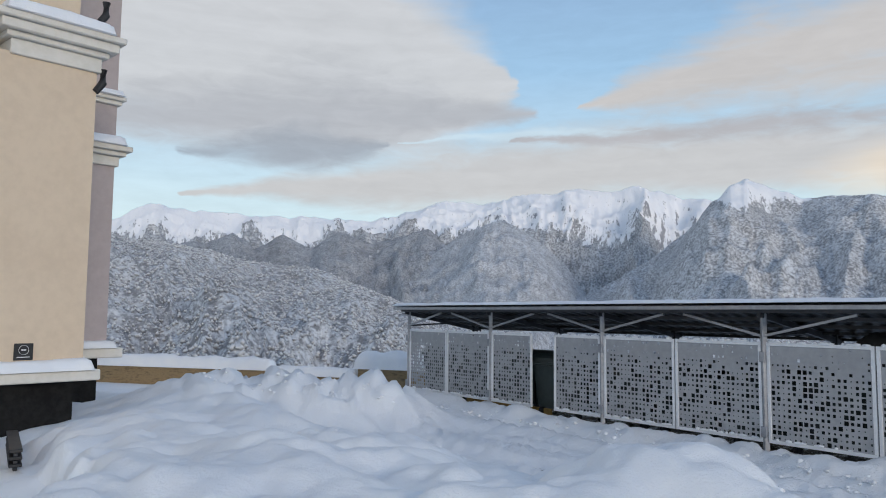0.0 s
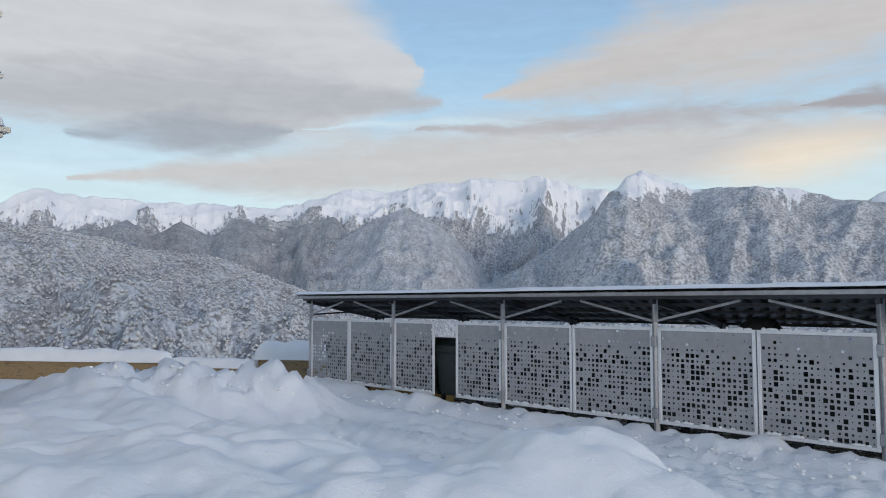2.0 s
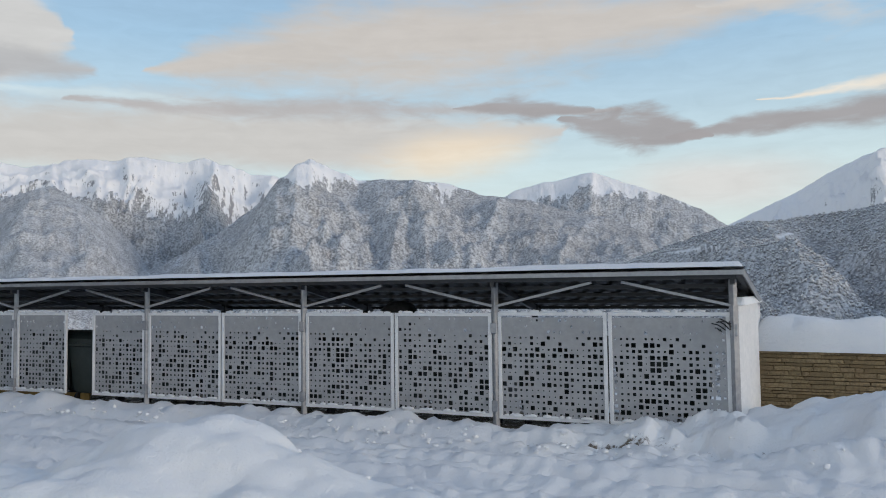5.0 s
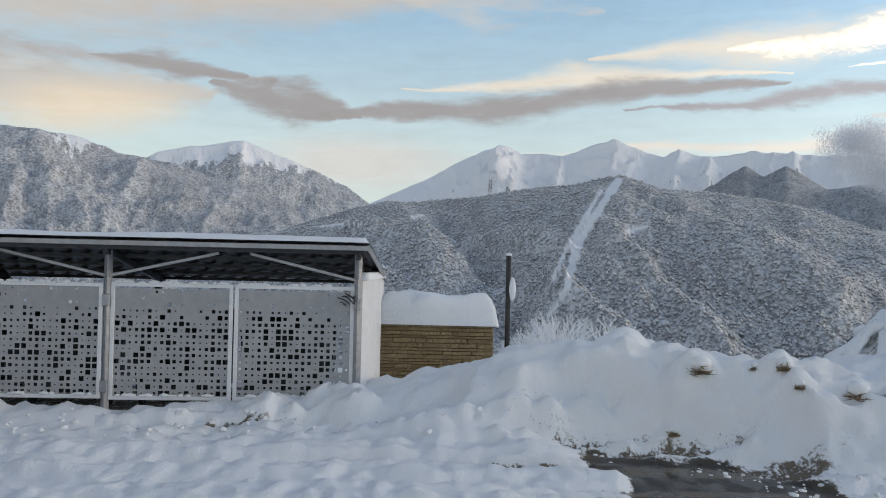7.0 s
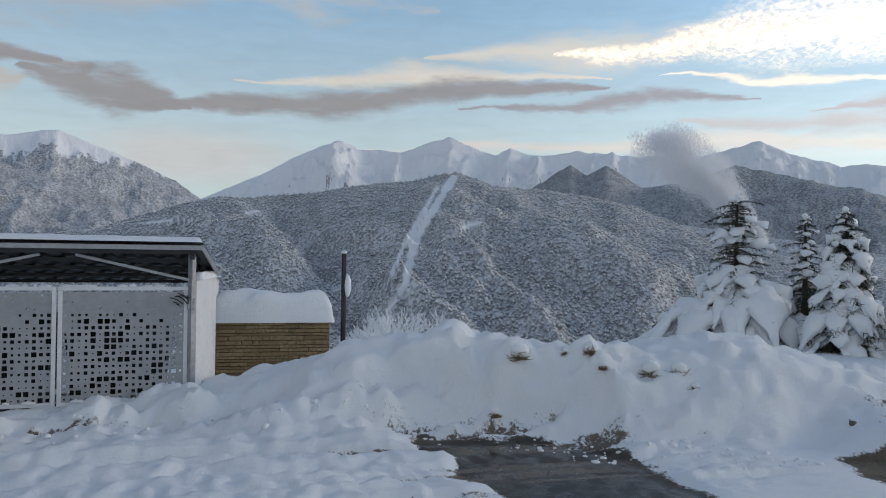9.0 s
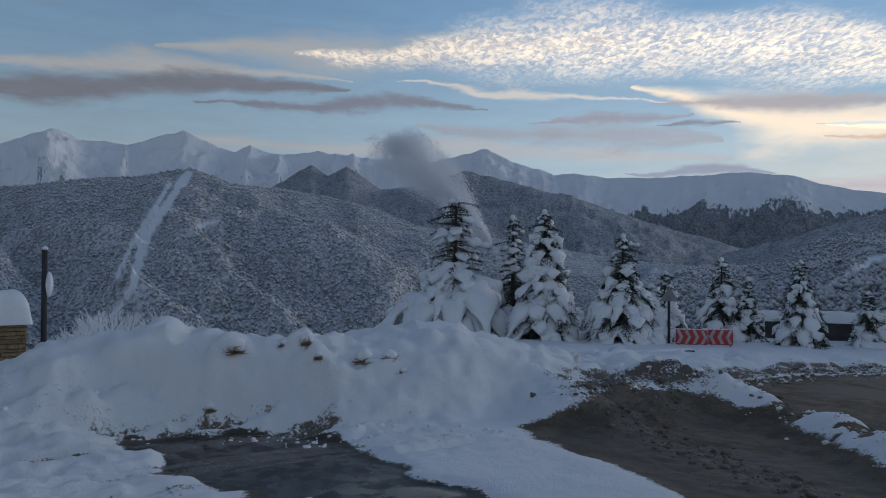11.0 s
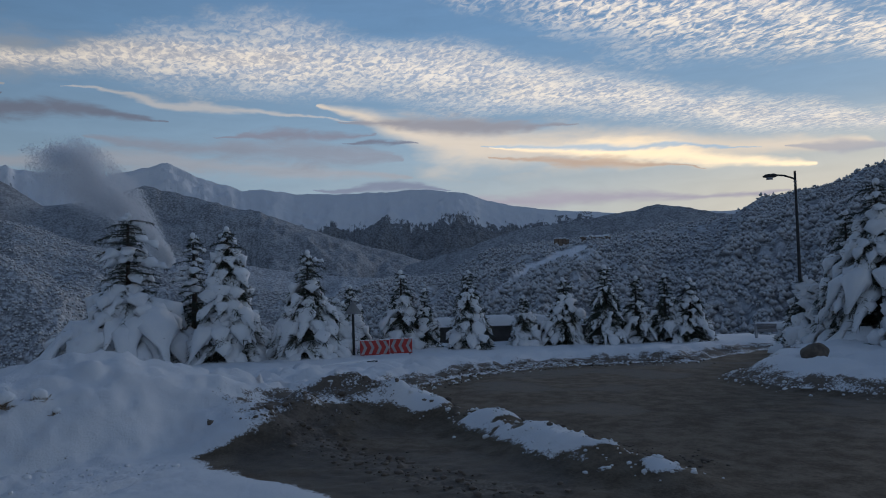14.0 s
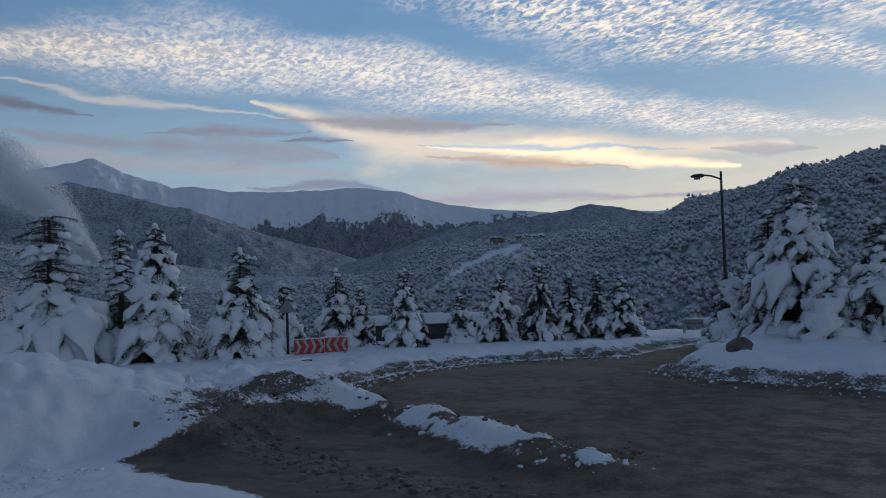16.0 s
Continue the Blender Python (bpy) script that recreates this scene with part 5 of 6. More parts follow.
bm = bmesh.new()
box(bm, Matrix.Translation((0, -0.013, 0.03)), (0.07, 0.004, 0.02))
part("mark", bm, MAT["white"], plate)
bm = bmesh.new()
box(bm, Matrix.Translation((0, -0.013, -0.085)), (0.20, 0.004, 0.012))
part("bar", bm, MAT["white"], plate)


# ---------------------------------------------------------------- snow-laden spruces
def fork(curve, out, perp, L, turn, s0, droop):
    """A side spray leaving the bough at s0."""
    root = curve(s0)
    d = out * math.cos(turn) + perp * math.sin(turn)
    ln = L * (1 - s0) * 0.85

    def way(s):
        return root + d * ln * s + np.array([0, 0, ln * (0.12 * s - (0.25 + droop) * s * s)])
    return way, ln, 0.8


def spruce(x, y, tip, r, seed, label, bare=0.25, boughs=60, lump=0.17, sink=0.1):
    """A spruce with its tip at height tip and boughs out to r, drooping under snow."""
    rng = np.random.default_rng(seed)
    base = height(x, y) - sink
    h = tip - base
    tree = tagged(new("spruce"), label, "tree", "spruces along the road")
    tree.location = (x, y, base)
    bm = bmesh.new()
    bend = rng.uniform(-0.03, 0.03, 2) * h
    spine = [Vector((bend[0] * math.sin(t * 3), bend[1] * math.sin(t * 2.4), h * t)) for t in np.linspace(0, 0.985, 9)]
    tube(bm, spine, [0.030 * h * (1 - 0.93 * t) ** 0.9 + 0.006 for t in np.linspace(0, 1, 9)], 8)
    part("trunk", bm, MAT["bark"], tree)
    sv, sf, nv, nf = [], [], [], []
    sb = nb = 0
    wood = bmesh.new()
    for k in range(boughs):
        t = 0.05 + 0.93 * (k + rng.random()) / boughs
        ang = k * 2.39996 + rng.uniform(-0.35, 0.35)
        env = (1 - t) ** 0.85 + 0.03
        top = t > 1 - bare
        if top:
            env = 0.10 + 0.16 * (1 - t) / bare + (0.14 if rng.random() < 0.25 else 0)
        elif bare > 0.4:
            env = 0.25 + 0.75 * math.sqrt(max(0.0, 1 - (t / (1 - bare)) ** 2))
        L = r * env * rng.uniform(0.72, 1.12)
        droop = rng.uniform(0.55, 1.25) * (0.35 if top else 1.0)
        lift = rng.uniform(0.05, 0.3)
        root = np.array([bend[0] * math.sin(t * 3), bend[1] * math.sin(t * 2.4), h * t])
        side = rng.uniform(-0.25, 0.25)
        out = np.array([math.cos(ang), math.sin(ang), 0.0])
        perp = np.array([-out[1], out[0], 0.0])

        def curve(s):
            return root + out * L * s + perp * L * side * s * s + np.array([0, 0, L * (lift * s - droop * s * s)])
        tube(wood, [curve(0.0), curve(0.5), curve(0.95)], [0.012 * h ** 0.5, 0.009, 0.004], 4)
        sprays = [(curve, L, 1.0)]
        for turn in ((-0.75, 0.75) if not top and L > 0.35 else ()):
            if rng.random() < 0.85:
                sprays.append(fork(curve, out, perp, L, turn * rng.uniform(0.7, 1.2), rng.uniform(0.25, 0.5), droop * rng.uniform(0.6, 1.1)))
        for way, reach, thick in sprays:
            # needles hang below and beside the bough
            count = int(16 + 60 * min(1.0, reach))
            for _ in range(count):
                s = rng.uniform(0.12, 1.05)
                c = way(s)
                w_ = (rng.uniform(-1, 1) * perp * 0.8 + out * rng.uniform(0.0, 0.9) + np.array([0, 0, rng.uniform(-1.0, 0.25)]))
                w_ /= np.linalg.norm(w_)
                ln = rng.uniform(0.10, 0.28) * (0.7 if top else 1.0)
                q = np.cross(w_, rng.normal(size=3))
                q = q / (np.linalg.norm(q) + 1e-9) * 0.012
                off = perp * rng.uniform(-0.10, 0.10) * (1 - 0.5 * s)
                nv += [c + off - q, c + off + q, c + off + w_ * ln]
                nf.append((nb, nb + 1, nb + 2))
                nb += 3
            # pads of snow ride on the bough
            if rng.random() < (0.45 if top else 0.52):
                rho = lump * thick * (0.55 + 0.6 * rng.random()) * (0.45 + 0.55 * min(1.0, reach / 0.8)) * (0.62 if top else 1.0)
                rings, sides = 7, 8
                s0, s1 = rng.uniform(0.05, 0.3), rng.uniform(0.95, 1.12)
                wav = rng.uniform(0, 6)
                for i in range(rings):
                    f = i / (rings - 1)
                    c = way(s0 + (s1 - s0) * f)
                    fat = rho * (0.25 + 0.95 * math.sin(math.pi * (0.12 + 0.80 * f)) ** 0.8) * (0.86 + 0.42 * math.sin(wav + f * 11))
                    if i in (0, rings - 1):
                        fat *= 0.35
                    d = way(min(1.15, s0 + (s1 - s0) * f + 0.05)) - c
                    d /= np.linalg.norm(d)
                    upv = np.array([0, 0, 1.0]) - d * d[2]
                    upv /= np.linalg.norm(upv) + 1e-9
                    sid = np.cross(d, upv)
                    for j in range(sides):
                        a = 2 * math.pi * j / sides
                        jit = 1 + rng.uniform(-0.24, 0.24)
                        sv.append(c + upv * (fat * 0.42 + fat * 0.62 * math.sin(a) * jit) + sid * fat * 1.25 * math.cos(a) * jit)
                    if i:
                        for j in range(sides):
                            a0, a1 = sb + (i - 1) * sides + j, sb + (i - 1) * sides + (j + 1) % sides
                            b0, b1 = a0 + sides, a1 + sides
                            sf += [(a0, a1, b1), (a0, b1, b0)]
                for j in range(1, sides - 1):
                    sf += [(sb, sb + j + 1, sb + j), (sb + (rings - 1) * sides, sb + (rings - 1) * sides + j, sb + (rings - 1) * sides + j + 1)]
                sb += rings * sides
    part("bough", wood, MAT["bark"], tree)
    mesh_part("needles", soup_mesh("needles", np.array(nv), nf), MAT["needles"], tree, "dark green needles")
    # a knob of snow on the leader
    bm = bmesh.new()
    for dz, rr in ((-0.02, 0.085), (-0.20, 0.06), (-0.12, 0.05)):
        bmesh.ops.create_icosphere(bm, subdivisions=2, radius=rr * (0.7 + 0.25 * h / 3), matrix=Matrix.Translation((bend[0] * 0.14 + rng.uniform(-.04, .04), bend[1] * 0.67, h + dz)) @ Matrix.Diagonal((1, 1, 1.2, 1)))
    part("tip_snow", bm, MAT["snow"], tree, "knob of snow on the tip", True)
    tagged(mesh_part("snow_load", soup_mesh("snow_load", np.array(sv), sf, True), MAT["snow"], tree, "heavy load of white snow"), kind="stuff")
    return tree


LADEN = "young spruce bowed under heavy white snow"
spruce(26.43, 0.07, 4.23, 3.3, 1, "spruce with a bare upper stem above a wide snowy skirt", 0.52, 140, 0.32)
spruce(26.6, -1.75, 3.60, 1.9, 2, "spruce with a thin tufted top and drooping snowy boughs", 0.5, 84, 0.24)
spruce(24.81, -2.63, 3.67, 1.55, 3, "tall spruce wrapped in thick rounded snow", 0.16, 120, 0.25)
spruce(23.94, -5.01, 2.87, 1.55, 4, LADEN, 0.28, 96, 0.20)
spruce(24.3, -6.0, 1.3, 1.0, 14, "small spruce buried in snow beside a taller one", 0.1, 36, 0.26)
spruce(26.55, -7.05, 1.70, 1.0, 5, LADEN, 0.22, 52, 0.20)
spruce(25.58, -8.56, 2.17, 1.15, 6, LADEN, 0.25, 56, 0.18)
spruce(25.35, -9.42, 1.52, 0.8, 7, LADEN, 0.25, 44, 0.18)
spruce(24.26, -10.61, 2.08, 1.15, 8, "dark green spruce with snow on its boughs", 0.2, 60, 0.16)
spruce(24.36, -12.71, 1.14, 0.9, 9, LADEN, 0.3, 44, 0.18)
spruce(23.67, -13.94, 1.73, 1.1, 10, LADEN, 0.2, 56, 0.18)
spruce(22.92, -15.14, 2.12, 1.15, 11, "dark green spruce with snow on its boughs", 0.25, 60, 0.13)
spruce(22.71, -16.33, 1.70, 0.95, 12, LADEN, 0.35, 50, 0.16)
spruce(22.1, -17.13, 1.75, 0.95, 13, LADEN, 0.3, 50, 0.15)
spruce(21.59, -17.77, 1.58, 1.05, 15, LADEN, 0.25, 54, 0.16)
spruce(14.72, -18.22, 4.12, 2.0, 16, "large spruce hung with heavy curtains of snow", 0.2, 120, 0.23)
spruce(15.6, -18.1, 3.35, 1.3, 17, "slim spruce with a snowy top beside the large one", 0.3, 80, 0.20)
spruce(16.9, -18.0, 1.6, 1.25, 18, "low broad spruce covered in snow", 0.1, 56, 0.24)
spruce(12.6, -18.6, 2.9, 1.5, 19, LADEN, 0.25, 90, 0.22)
spruce(13.4, -17.6, 1.7, 1.2, 20, "low broad spruce covered in snow", 0.1, 56, 0.26)


# ---------------------------------------------------------------- street lamp
def street_lamp(x, y):
    z = height(x, y)
    lamp = tagged(new("street_lamp"), "tall dark street lamp with a curved arm, unlit", "lamp")
    lamp.matrix_basis = pose(x, y, z, 0, 0, 224)
    top = 5.02 - z
    bm = bmesh.new()
    tube(bm, [(0, 0, -0.2), (0, 0, top * 0.5), (0, 0, top)], [0.062, 0.05, 0.036], 12)
    part("pole", bm, MAT["black"], lamp)
    bm = bmesh.new()
    tube(bm, [(0, 0, top - 0.28), (-0.10, 0, top - 0.22), (-0.32, 0, top - 0.13), (-0.60, 0, top - 0.09)], [0.03] * 4, 8)
    part("arm", bm, MAT["black"], lamp)
    bm = bmesh.new()
    tube(bm, [(-0.50, 0, top - 0.10), (-0.62, 0, top - 0.10), (-0.86, 0, top - 0.11), (-0.97, 0, top - 0.12)], [0.04, 0.12, 0.11, 0.04], 12)
    for v in bm.verts:
        v.co.z = top - 0.11 + (v.co.z - top + 0.11) * 0.6
    head = part("head", bm, MAT["black"], lamp, "", True)
    bm = bmesh.new()
    tube(bm, [(-0.86, 0, top - 0.165), (-0.66, 0, top - 0.165)], [0.07, 0.07], 10)
    part("lens", bm, MAT["zinc"], head, "pale unlit lens")
    bm = bmesh.new()
    for dz, sc in ((0.05, (0.22, 0.22, 0.16)), (1.72, (0.13, 0.13, 0.16))):
        bmesh.ops.create_icosphere(bm, subdivisions=2, radius=0.5, matrix=Matrix.Translation((0.02, 0.03, dz)) @ Matrix.Diagonal((*sc, 1)))
    part("stuck_snow", bm, MAT["snow"], lamp, "lump of stuck snow", True)
    for k in range(2):
        bm = bmesh.new()
        tube(bm, [(0, 0, top - 0.36 - 0.12 * k), (0, 0, top - 0.33 - 0.12 * k)], [0.052, 0.052], 10)
        part("collar", bm, MAT["zinc"], lamp)


street_lamp(19.0, -20.0)


# ---------------------------------------------------------------- chevron boards
def chevrons(x, y, z, wide, tall, count, turn, flip):
    s = tagged(new("chevron_sign"), "red and white chevron road sign on low posts", "sign", "chevron boards at the bend")
    s.matrix_basis = pose(x, y, z, 0, 0, turn)
    bm = bmesh.new()
    box(bm, Matrix.Translation((0, 0, tall / 2)), (wide, 0.02, tall), 0.004)
    part("board", bm, MAT["red"], s)
    cw = wide / count
    for k in range(count):
        bm = bmesh.new()
        x0 = -wide / 2 + k * cw + cw * 0.12
        f = -1 if flip else 1
        xa, xb = (x0, x0 + cw * 0.42) if not flip else (x0 + cw * 0.42, x0)
        for zs in (0, 1):
            za, zb = (0.03, tall / 2) if zs == 0 else (tall - 0.03, tall / 2)
            vs = [bm.verts.new((px, -0.0135, pz)) for px, pz in ((xa, za), (xa + cw * 0.42, za), (xb + cw * 0.42, zb), (xb, zb))]
            bm.faces.new(vs)
        bmesh.ops.solidify(bm, geom=list(bm.faces), thickness=0.002)
        part("chevron", bm, MAT["white"], s, "white chevron")
    for px in (-wide * 0.38, wide * 0.38):
        bm = bmesh.new()
        beam(bm, (px, 0.03, -0.55), (px, 0.03, tall - 0.05), 0.05, 0.04)
        part("leg", bm, MAT["zinc"], s)
    bm = bmesh.new()
    for k in range(6):
        bmesh.ops.create_icosphere(bm, subdivisions=1, radius=0.5, matrix=Matrix.Translation((-wide / 2 + (k + 0.5) * wide / 6, 0, tall)) @ Matrix.Diagonal((wide / 5, 0.05, 0.05, 1)))
    tagged(part("caught_snow", bm, MAT["snow"], s, "little ridge of snow", True), kind="stuff")


chevrons(23.42, -6.95, -0.42, 0.92, 0.46, 4, -104, False)
chevrons(23.22, -7.75, -0.40, 0.70, 0.46, 3, -112, True)
# the back of a warning sign on a pole, seen dark
sp = tagged(new("road_sign"), "dark back of a triangular road sign on a pole", "sign")
sp.matrix_basis = pose(23.7, -6.35, height(23.7, -6.35), 0, 0, -100)
bm = bmesh.new()
tube(bm, [(0, 0, -0.1), (0, 0, 1.7)], [0.04, 0.04], 10)
part("pole", bm, MAT["black"], sp)
bm = bmesh.new()
f = [bm.verts.new((px, -0.05, pz)) for px, pz in ((-0.28, 1.28), (0.28, 1.28), (0, 1.72))]
bm.faces.new(f)
bmesh.ops.solidify(bm, geom=list(bm.faces), thickness=0.01)
part("plate", bm, MAT["zinc"], sp)
# thin far pole
bm = bmesh.new()
tube(bm, [(27.2, -2.9, -0.7), (27.2, -2.9, 2.3)], [0.045, 0.04], 8)
tagged(part("thin_pole", bm, MAT["black"]), "thin dark pole among the spruces", "pole")


# ---------------------------------------------------------------- guard rails and the low wall behind the trees
def guard_rail(a, b, z, label, mat):
    g_ = tagged(new("guard_rail"), label, "rail", "guard rails on the verge")
    a, b = Vector((*a, z)), Vector((*b, z))
    bm = bmesh.new()
    d = (b - a).normalized()
    nrm = Vector((-d.y, d.x, 0))
    prof = [(0.0, 0.0), (0.05, 0.05), (0.05, 0.10), (0.0, 0.15), (0.05, 0.20), (0.05, 0.25), (0.0, 0.30)]
    rows_ = [[bm.verts.new(p + nrm * o + Vector((0, 0, zz))) for o, zz in prof] for p in (a, b)]
    for i in range(len(prof) - 1):
        bm.faces.new((rows_[0][i], rows_[0][i + 1], rows_[1][i + 1], rows_[1][i]))
    bmesh.ops.solidify(bm, geom=list(bm.faces), thickness=0.006)
    part("beam", bm, mat, g_)
    n_ = max(2, int((b - a).length / 2) + 1)
    for i in range(n_):
        p = a.lerp(b, i / (n_ - 1))
        bm = bmesh.new()
        beam(bm, p - Vector((0, 0, 0.7)) - nrm * 0.04, p + Vector((0, 0, 0.28)) - nrm * 0.04, 0.08, 0.06)
        part("post", bm, mat, g_)
    sl = snow_slab("rail_snow", (a.x, a.y), (b.x, b.y), 0.14, z + 0.30, 0.06, None, "", int(abs(a.x * 7)), 0.8, 0.08)
    tagged(sl, "line of snow on the guard rail", "snow")


guard_rail((19.3, -2.9), (20.0, -3.7), -0.58, "dark steel guard rail half buried in snow", MAT["concrete"])
guard_rail((20.1, -3.9), (21.2, -6.3), -0.62, "dark steel guard rail half buried in snow", MAT["concrete"])
guard_rail((21.2, -20.2), (18.9, -21.9), -0.35, "pale steel guard rail beside the spruces", MAT["zinc"])


def low_wall(a, b, z0, z1, thick, seed):
    a_, b_ = Vector((*a, 0)), Vector((*b, 0))
    d = (b_ - a_).normalized()
    bm = bmesh.new()
    m = Matrix.Translation(((a[0] + b[0]) / 2, (a[1] + b[1]) / 2, (z0 + z1) / 2)) @ Matrix.Rotation(math.atan2(d.y, d.x), 4, "Z")
    box(bm, m, ((b_ - a_).length, 0.3, z1 - z0), 0.01)
    tagged(part("parapet", bm, MAT["concrete"]), "dark low wall behind the spruces", "wall")
    tagged(snow_slab("parapet_snow", a, b, 0.55, z1 + 0.003, thick, None, "", seed, 0.7, 0.1), "thick snow along the low wall", "snow")


low_wall((27.6, -10.5), (25.6, -15.2), -1.2, 0.02, 0.42, 31)
low_wall((25.4, -15.6), (23.2, -19.2), -1.2, -0.05, 0.38, 32)


# ---------------------------------------------------------------- frosted shrub behind the pile
def shrub(x, y, z, h, r, seed, label):
    rng = random.Random(seed)
    bm = bmesh.new()

    def grow(p, d, ln, rad, depth):
        q = p + d * ln
        tube(bm, [p, q], [rad, rad * 0.7], 4)
        if depth == 0:
            return
        for _ in range(4 if depth > 1 else 3):
            e = (d + Vector((rng.uniform(-1, 1), rng.uniform(-1, 1), rng.uniform(-0.4, 0.7))) * 0.75).normalized()
            grow(q, e, ln * rng.uniform(0.55, 0.8), rad * 0.7, depth - 1)
    for k in range(9):
        a = rng.uniform(0, 6.28)
        grow(Vector((math.cos(a) * r * 0.4, math.sin(a) * r * 0.4, 0)), Vector((math.cos(a) * 0.5, math.sin(a) * 0.5, 1)).normalized(), h * 0.36, 0.022, 3)
    s_ = part("frosted_shrub", bm, MAT["snow"])
    s_.location = (x, y, z)
    return tagged(s_, label, "shrub")


shrub(15.2, 6.4, -0.6, 1.9, 1.0, 2, "leafless shrub white with hoar frost")
shrub(16.3, 7.5, -0.8, 1.6, 1.0, 3, "leafless shrub white with hoar frost")
shrub(16.0, 5.0, -0.9, 1.6, 0.9, 5, "leafless shrub white with hoar frost")


# ---------------------------------------------------------------- steam rising from the valley, village on the hill
rng = np.random.default_rng(12)
COUNT = 150000
f = rng.random(COUNT) ** 1.15
fa = np.interp(f, [0, 0.2, 0.45, 0.75, 1], [92.0, 90.6, 88.6, 86.4, 84.6])
fe = np.interp(f, [0, 0.2, 0.45, 0.75, 1], [1.4, 3.4, 6.0, 7.6, 8.8])
fr = np.interp(f, [0, 0.2, 0.45, 0.75, 1], [0.35, 0.85, 1.4, 1.7, 1.5])
PUFFS = 170
which = rng.integers(0, PUFFS, COUNT)
pf = np.sort(rng.random(PUFFS) ** 1.15)
which = np.clip((np.searchsorted(pf, f) + rng.integers(-18, 19, COUNT)), 0, PUFFS - 1)
pa, pe, pr = np.clip(rng.normal(size=PUFFS) * 0.55, -0.9, 0.9), np.clip(rng.normal(size=PUFFS) * 0.55, -0.9, 0.9), rng.uniform(0.3, 0.65, PUFFS)
dirn = rng.normal(size=(COUNT, 3))
dirn /= np.linalg.norm(dirn, axis=1)[:, None]
rad = rng.random(COUNT) ** 0.5
ga = fa + fr * (pa[which] + pr[which] * dirn[:, 0] * rad)
ge = fe + fr * 0.8 * (pe[which] + pr[which] * dirn[:, 2] * rad)
gd = 150 + 2.6 * fr * (rng.normal(size=COUNT) * 0.4 + dirn[:, 1] * rad * pr[which])
pos = np.stack([0.5 + gd * np.sin(np.radians(ga)), 0.2 + gd * np.cos(np.radians(ga)), 2.0 + gd * np.tan(np.radians(ge))], 1)
tri = rng.normal(size=(COUNT, 3, 3))
tri = tri / np.linalg.norm(tri, axis=2)[:, :, None] * 0.13
sv = (pos[:, None, :] + tri).reshape(-1, 3)
sf = np.arange(COUNT * 3).reshape(-1, 3)
tagged(mesh_part("steam", soup_mesh("steam", sv, sf), MAT["steam"]), "column of white steam drifting up from the valley", "steam", kind="stuff")


def cottage(a, d, z, wide, tall, turn):
    c = tagged(new("cottage"), "small brown house with a snowy roof on the far hill", "house", "village on the far hill")
    c.matrix_basis = pose(0.5 + d * math.sin(radians(a)), 0.2 + d * math.cos(radians(a)), z, 0, 0, turn)
    bm = bmesh.new()
    box(bm, Matrix.Translation((0, 0, tall / 2 - 2)), (wide, wide * 0.7, tall + 4))
    part("wall", bm, MAT["tan"], c)
    bm = bmesh.new()
    v = [bm.verts.new(q) for q in ((-wide * 0.56, -wide * 0.45, tall), (wide * 0.56, -wide * 0.45, tall), (wide * 0.56, wide * 0.45, tall), (-wide * 0.56, wide * 0.45, tall), (-wide * 0.56, 0, tall + wide * 0.3), (wide * 0.56, 0, tall + wide * 0.3))]
    for q in ((0, 1, 5, 4), (2, 3, 4, 5), (1, 2, 5), (3, 0, 4), (3, 2, 1, 0)):
        bm.faces.new([v[i] for i in q])
    part("roof", bm, MAT["snow"], c, "snowy pitched roof")
    for k in range(3):
        bm = bmesh.new()
        box(bm, Matrix.Translation(((k - 1) * wide * 0.3, -wide * 0.35, tall * 0.55)), (wide * 0.14, 0.1, tall * 0.35))
        part("window", bm, MAT["black"], c)


rng = random.Random(8)
for k in range(12):
    a = 120.3 + k * 0.28 + rng.uniform(-0.1, 0.1) + (0.8 if k > 3 else 0.0)
    cottage(a, 640, 2.0 + 640 * math.tan(radians(2.05 + 0.05 * rng.random() + (0.08 if 121.5 < a < 124.5 else 0.0))), rng.uniform(2.5, 4.6), rng.uniform(1.8, 3.0), rng.uniform(0, 180))


# ---------------------------------------------------------------- clods, tufts and a rock
def clods(name, lines, count, small, large, material, label, seed, spread):
    """Broken lumps strewn along polylines and half sunk into the ground."""
    rng = np.random.default_rng(seed)
    bm = bmesh.new()
    bmesh.ops.create_icosphere(bm, subdivisions=1, radius=1.0)
    bv = np.array([v.co[:] for v in bm.verts])
    bf = np.array([[v.index for v in f.verts] for f in bm.faces])
    bm.free()
    lengths = [sum(math.dist(a, b) for a, b in zip(l, l[1:])) for l in lines]
    spots = []
    for l, ln in zip(lines, lengths):
        n = int(count * ln / sum(lengths))
        t = rng.random(n) * (len(l) - 1)
        k = np.minimum(t.astype(int), len(l) - 2)
        p = np.array(l)
        spots.append(p[k] + (p[k + 1] - p[k]) * (t - k)[:, None] + rng.normal(size=(n, 2)) * spread)
    spots = np.concatenate(spots)
    z = lay(spots[:, 0], spots[:, 1])[0]
    size = small + (large - small) * rng.random(len(spots)) ** 3
    verts = bv[None] * (rng.uniform(0.7, 1.3, (len(spots), len(bv), 1)) * size[:, None, None] * rng.uniform(0.7, 1.2, (len(spots), 1, 3)))
    verts[:, :, 2] *= 0.7
    verts += np.concatenate([spots, (z + size * 0.05)[:, None]], 1)[:, None, :]
    faces = bf[None] + (np.arange(len(spots)) * len(bv))[:, None, None]
    m = soup_mesh(name, verts.reshape(-1, 3), faces.reshape(-1, 3), True)
    return tagged(mesh_part(name, m, material), label, "clods", kind="stuff")


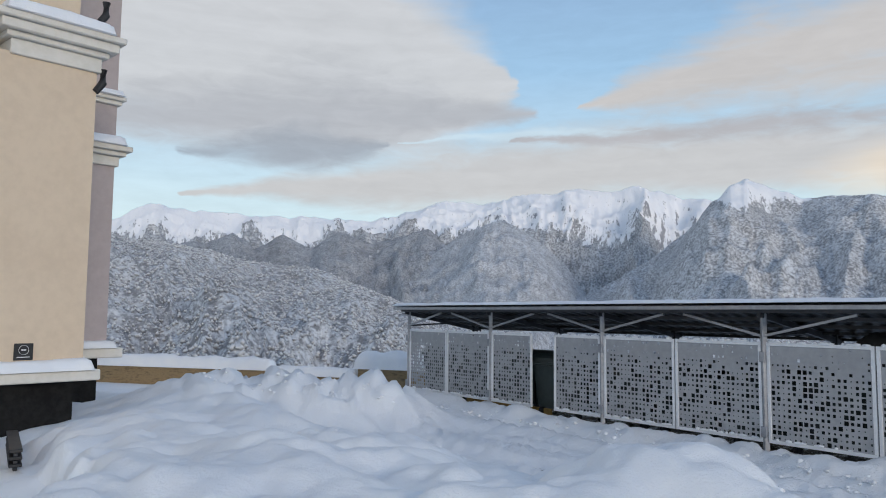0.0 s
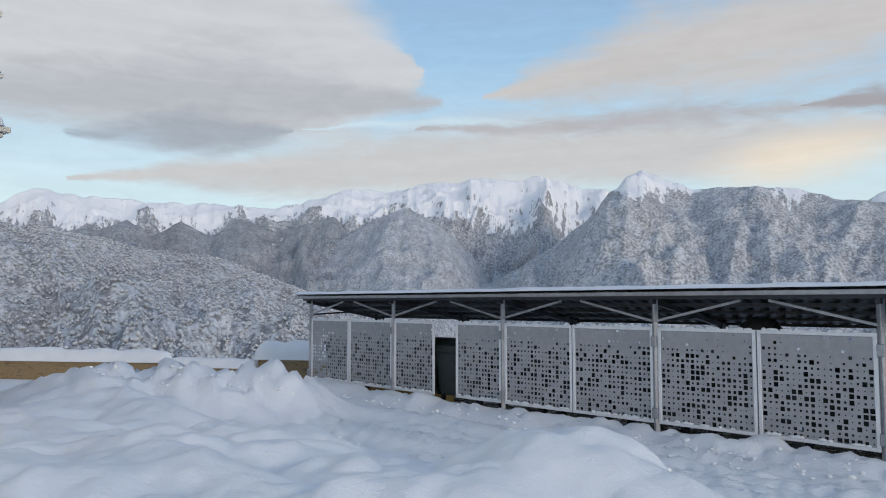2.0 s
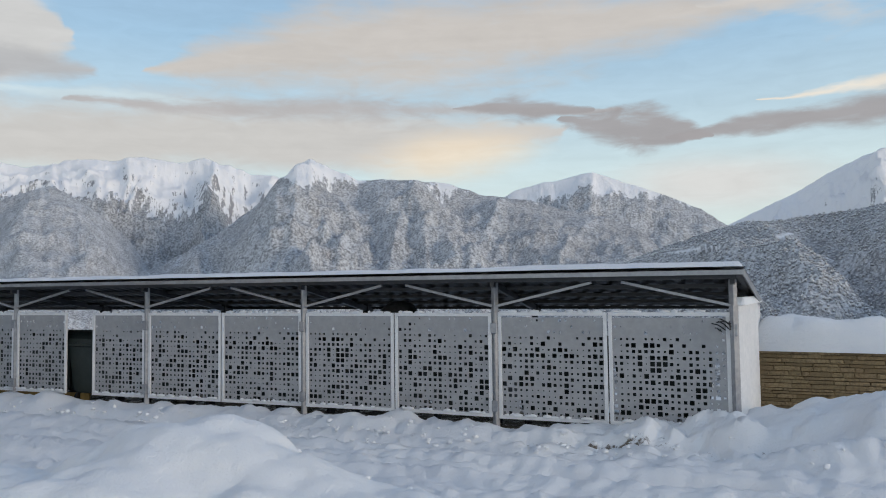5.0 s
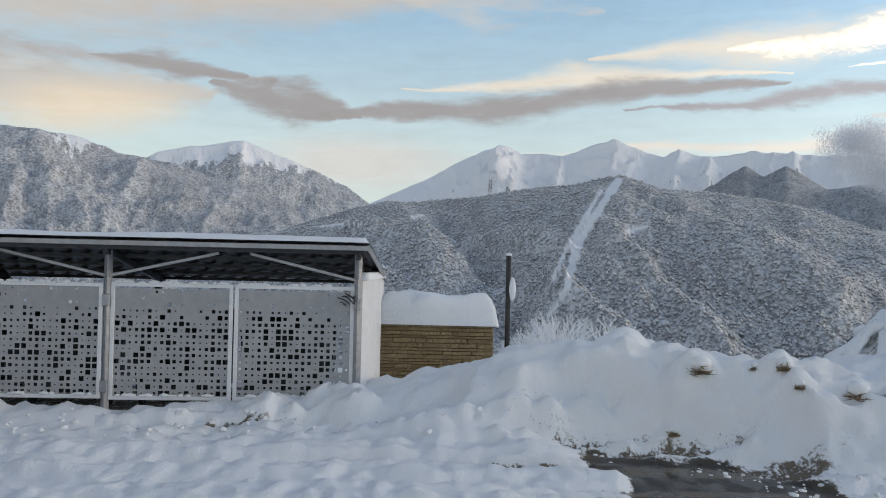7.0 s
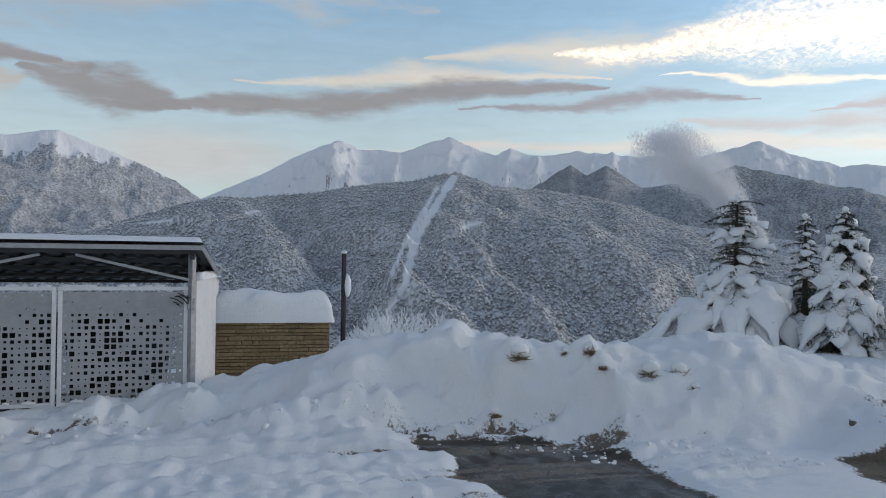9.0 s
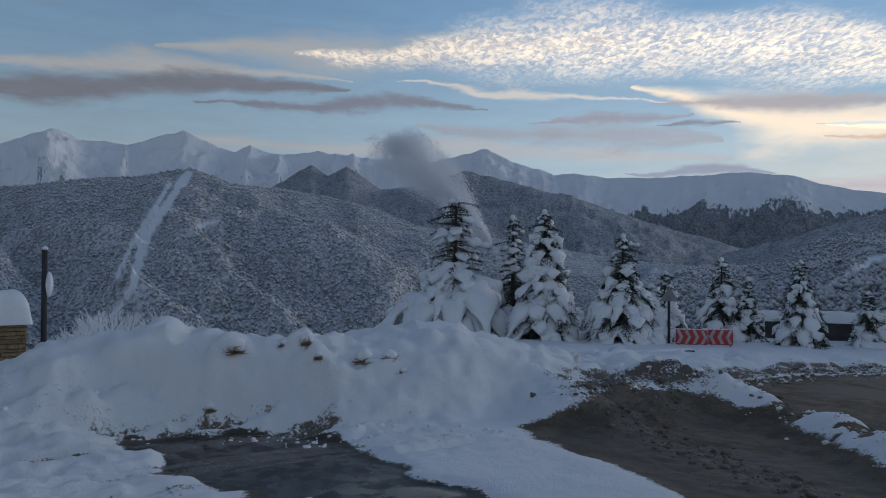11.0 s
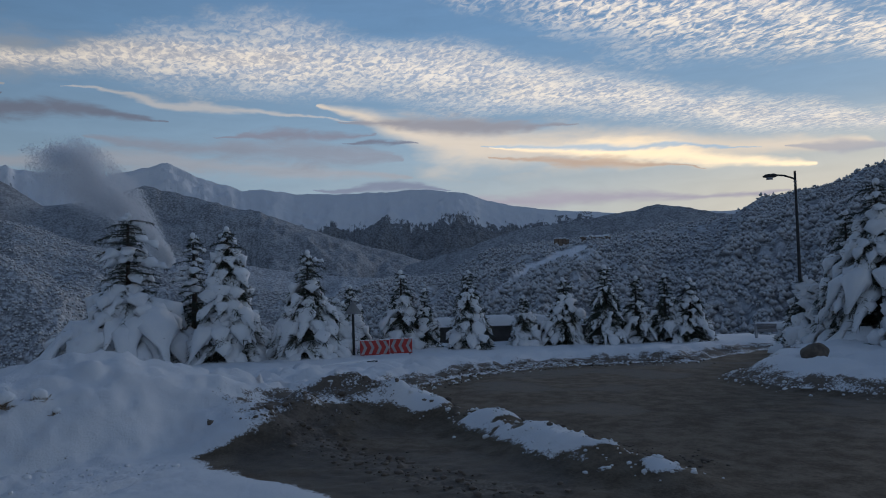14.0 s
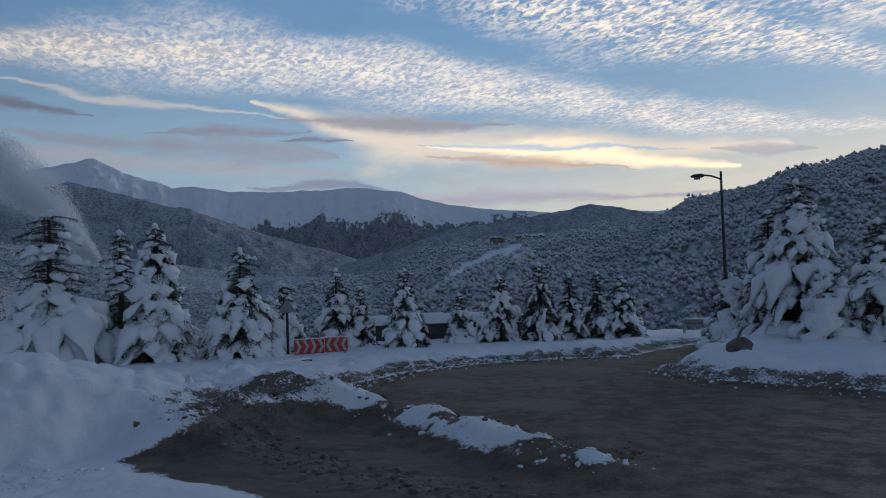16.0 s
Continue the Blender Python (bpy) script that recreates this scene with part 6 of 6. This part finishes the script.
MAT["slush"] = surface("brown_slush", plain((0.085, 0.067, 0.052), (0.20, 0.165, 0.13), 6, 0.8, 0.0, 0.6, 0.02))
EDGE_FAR = [(12.7, -4.1), (15.1, -5.1), (17.3, -7.9), (17.6, -10.8), (16.4, -13.6)]
clods("snow_clods", [[(-2.3, 20.0), (7.9, 6.4)], [(7.9, 5.9), (9.0, 4.5), (9.2, 3.6)], [(9.3, 2.6), (9.3, 1.0), (9.8, -0.6)], [(12.7, -3.3), (11.9, -4.3), (10.0, -4.7), (7.9, -4.7), (6.4, -5.1)], EDGE_FAR, [(13.2, -11.8), (11.1, -11.3), (8.0, -12.0)], [(-4.6, 15.2), (-0.9, 14.6)]], 1800, 0.012, 0.05, MAT["snow"], "broken lumps of ploughed snow along the edges", 3, 0.22)
clods("snow_clods", [[(-2.0, 13.2), (0.2, 10.3), (3.0, 7.5), (4.4, 5.2)]], 300, 0.012, 0.05, MAT["snow"], "crumbled snow along the raised bed", 6, 0.25)
clods("slush_clods", [[(11.0, -2.1), (8.3, -2.8), (5.0, -4.2), (3.0, -5.8)], [(10.75, -1.4), (11.3, -2.6), (12.2, -3.9)], [(12.0, -4.6), (9.4, -5.2), (7.0, -5.8)], EDGE_FAR], 1600, 0.012, 0.06, MAT["slush"], "brown lumps of slush thrown up by wheels", 4, 0.26)


def tuft(x, y, size, seed):
    """A clump of dry grass pressed into the snow."""
    rng = np.random.default_rng(seed)
    t = tagged(new("grass_tuft"), "clump of dry brown grass poking out of the snow", "grass", "tufts on the snow pile")
    t.location = (x, y, height(x, y) - size * 0.22)
    v, f = [], []
    for k in range(240):
        d = rng.normal(size=3)
        d[2] = abs(d[2]) * 0.7
        d /= np.linalg.norm(d)
        q = np.cross(d, rng.normal(size=3))
        q = q / np.linalg.norm(q) * 0.008
        c = rng.normal(size=3) * size * 0.25
        c[2] = abs(c[2]) * 0.6 - 0.02
        ln = size * rng.uniform(0.3, 0.8)
        v += [c - q, c + q, c + d * ln - np.array([0, 0, ln * 0.25])]
        f.append((k * 3, k * 3 + 1, k * 3 + 2))
    mesh_part("blades", soup_mesh("blades", np.array(v), f), MAT["straw"], t)
    bm = bmesh.new()
    bmesh.ops.create_icosphere(bm, subdivisions=2, radius=size * 0.62, matrix=Matrix.Translation((size * 0.25, 0, size * 0.40)) @ Matrix.Diagonal((1.0, 1.0, 0.8, 1)))
    for q in bm.verts:
        q.co += Vector(rng.uniform(-1, 1, 3)) * size * 0.05
    part("snow_cap", bm, MAT["snow"], t, "cap of snow", True)


MAT["straw"] = surface("dry_grass", plain((0.17, 0.12, 0.07), (0.30, 0.22, 0.13), 20, 0.9))
for k, (x, y, sz) in enumerate(((10.1, 2.95, 0.22), (10.55, 2.1, 0.15), (10.7, 1.35, 0.20), (10.85, 1.0, 0.17), (10.5, 2.4, 0.10), (10.35, 1.9, 0.09), (10.7, 0.8, 0.09), (9.6, 3.1, 0.10))):
    tuft(x, y, sz, k)
bm = bmesh.new()
bmesh.ops.create_icosphere(bm, subdivisions=3, radius=0.27)
for v in bm.verts:
    v.co *= 1 + 0.25 * noise.fractal(v.co * 2.5, 1, 2, 4)
    v.co.z *= 0.85
rock = part("frozen_lump", bm, MAT["slush"])
rock.location = (12.2, -13.1, height(12.2, -13.1) + 0.08)
tagged(rock, "brown frozen lump of earth on the snow bank", "lump")
bm = bmesh.new()
for k in range(6):
    a0 = Vector((-6.15, 11.75, 0.10 + 0.045 * k))
    beam(bm, a0, a0 + Vector((0.95, -1.55, 0.0)), 0.05 + 0.10 * (k % 2), 0.04, 0.006)
tagged(part("edging_rail", bm, MAT["black"]), "black ribbed edging beside the raised snow bed", "edging")
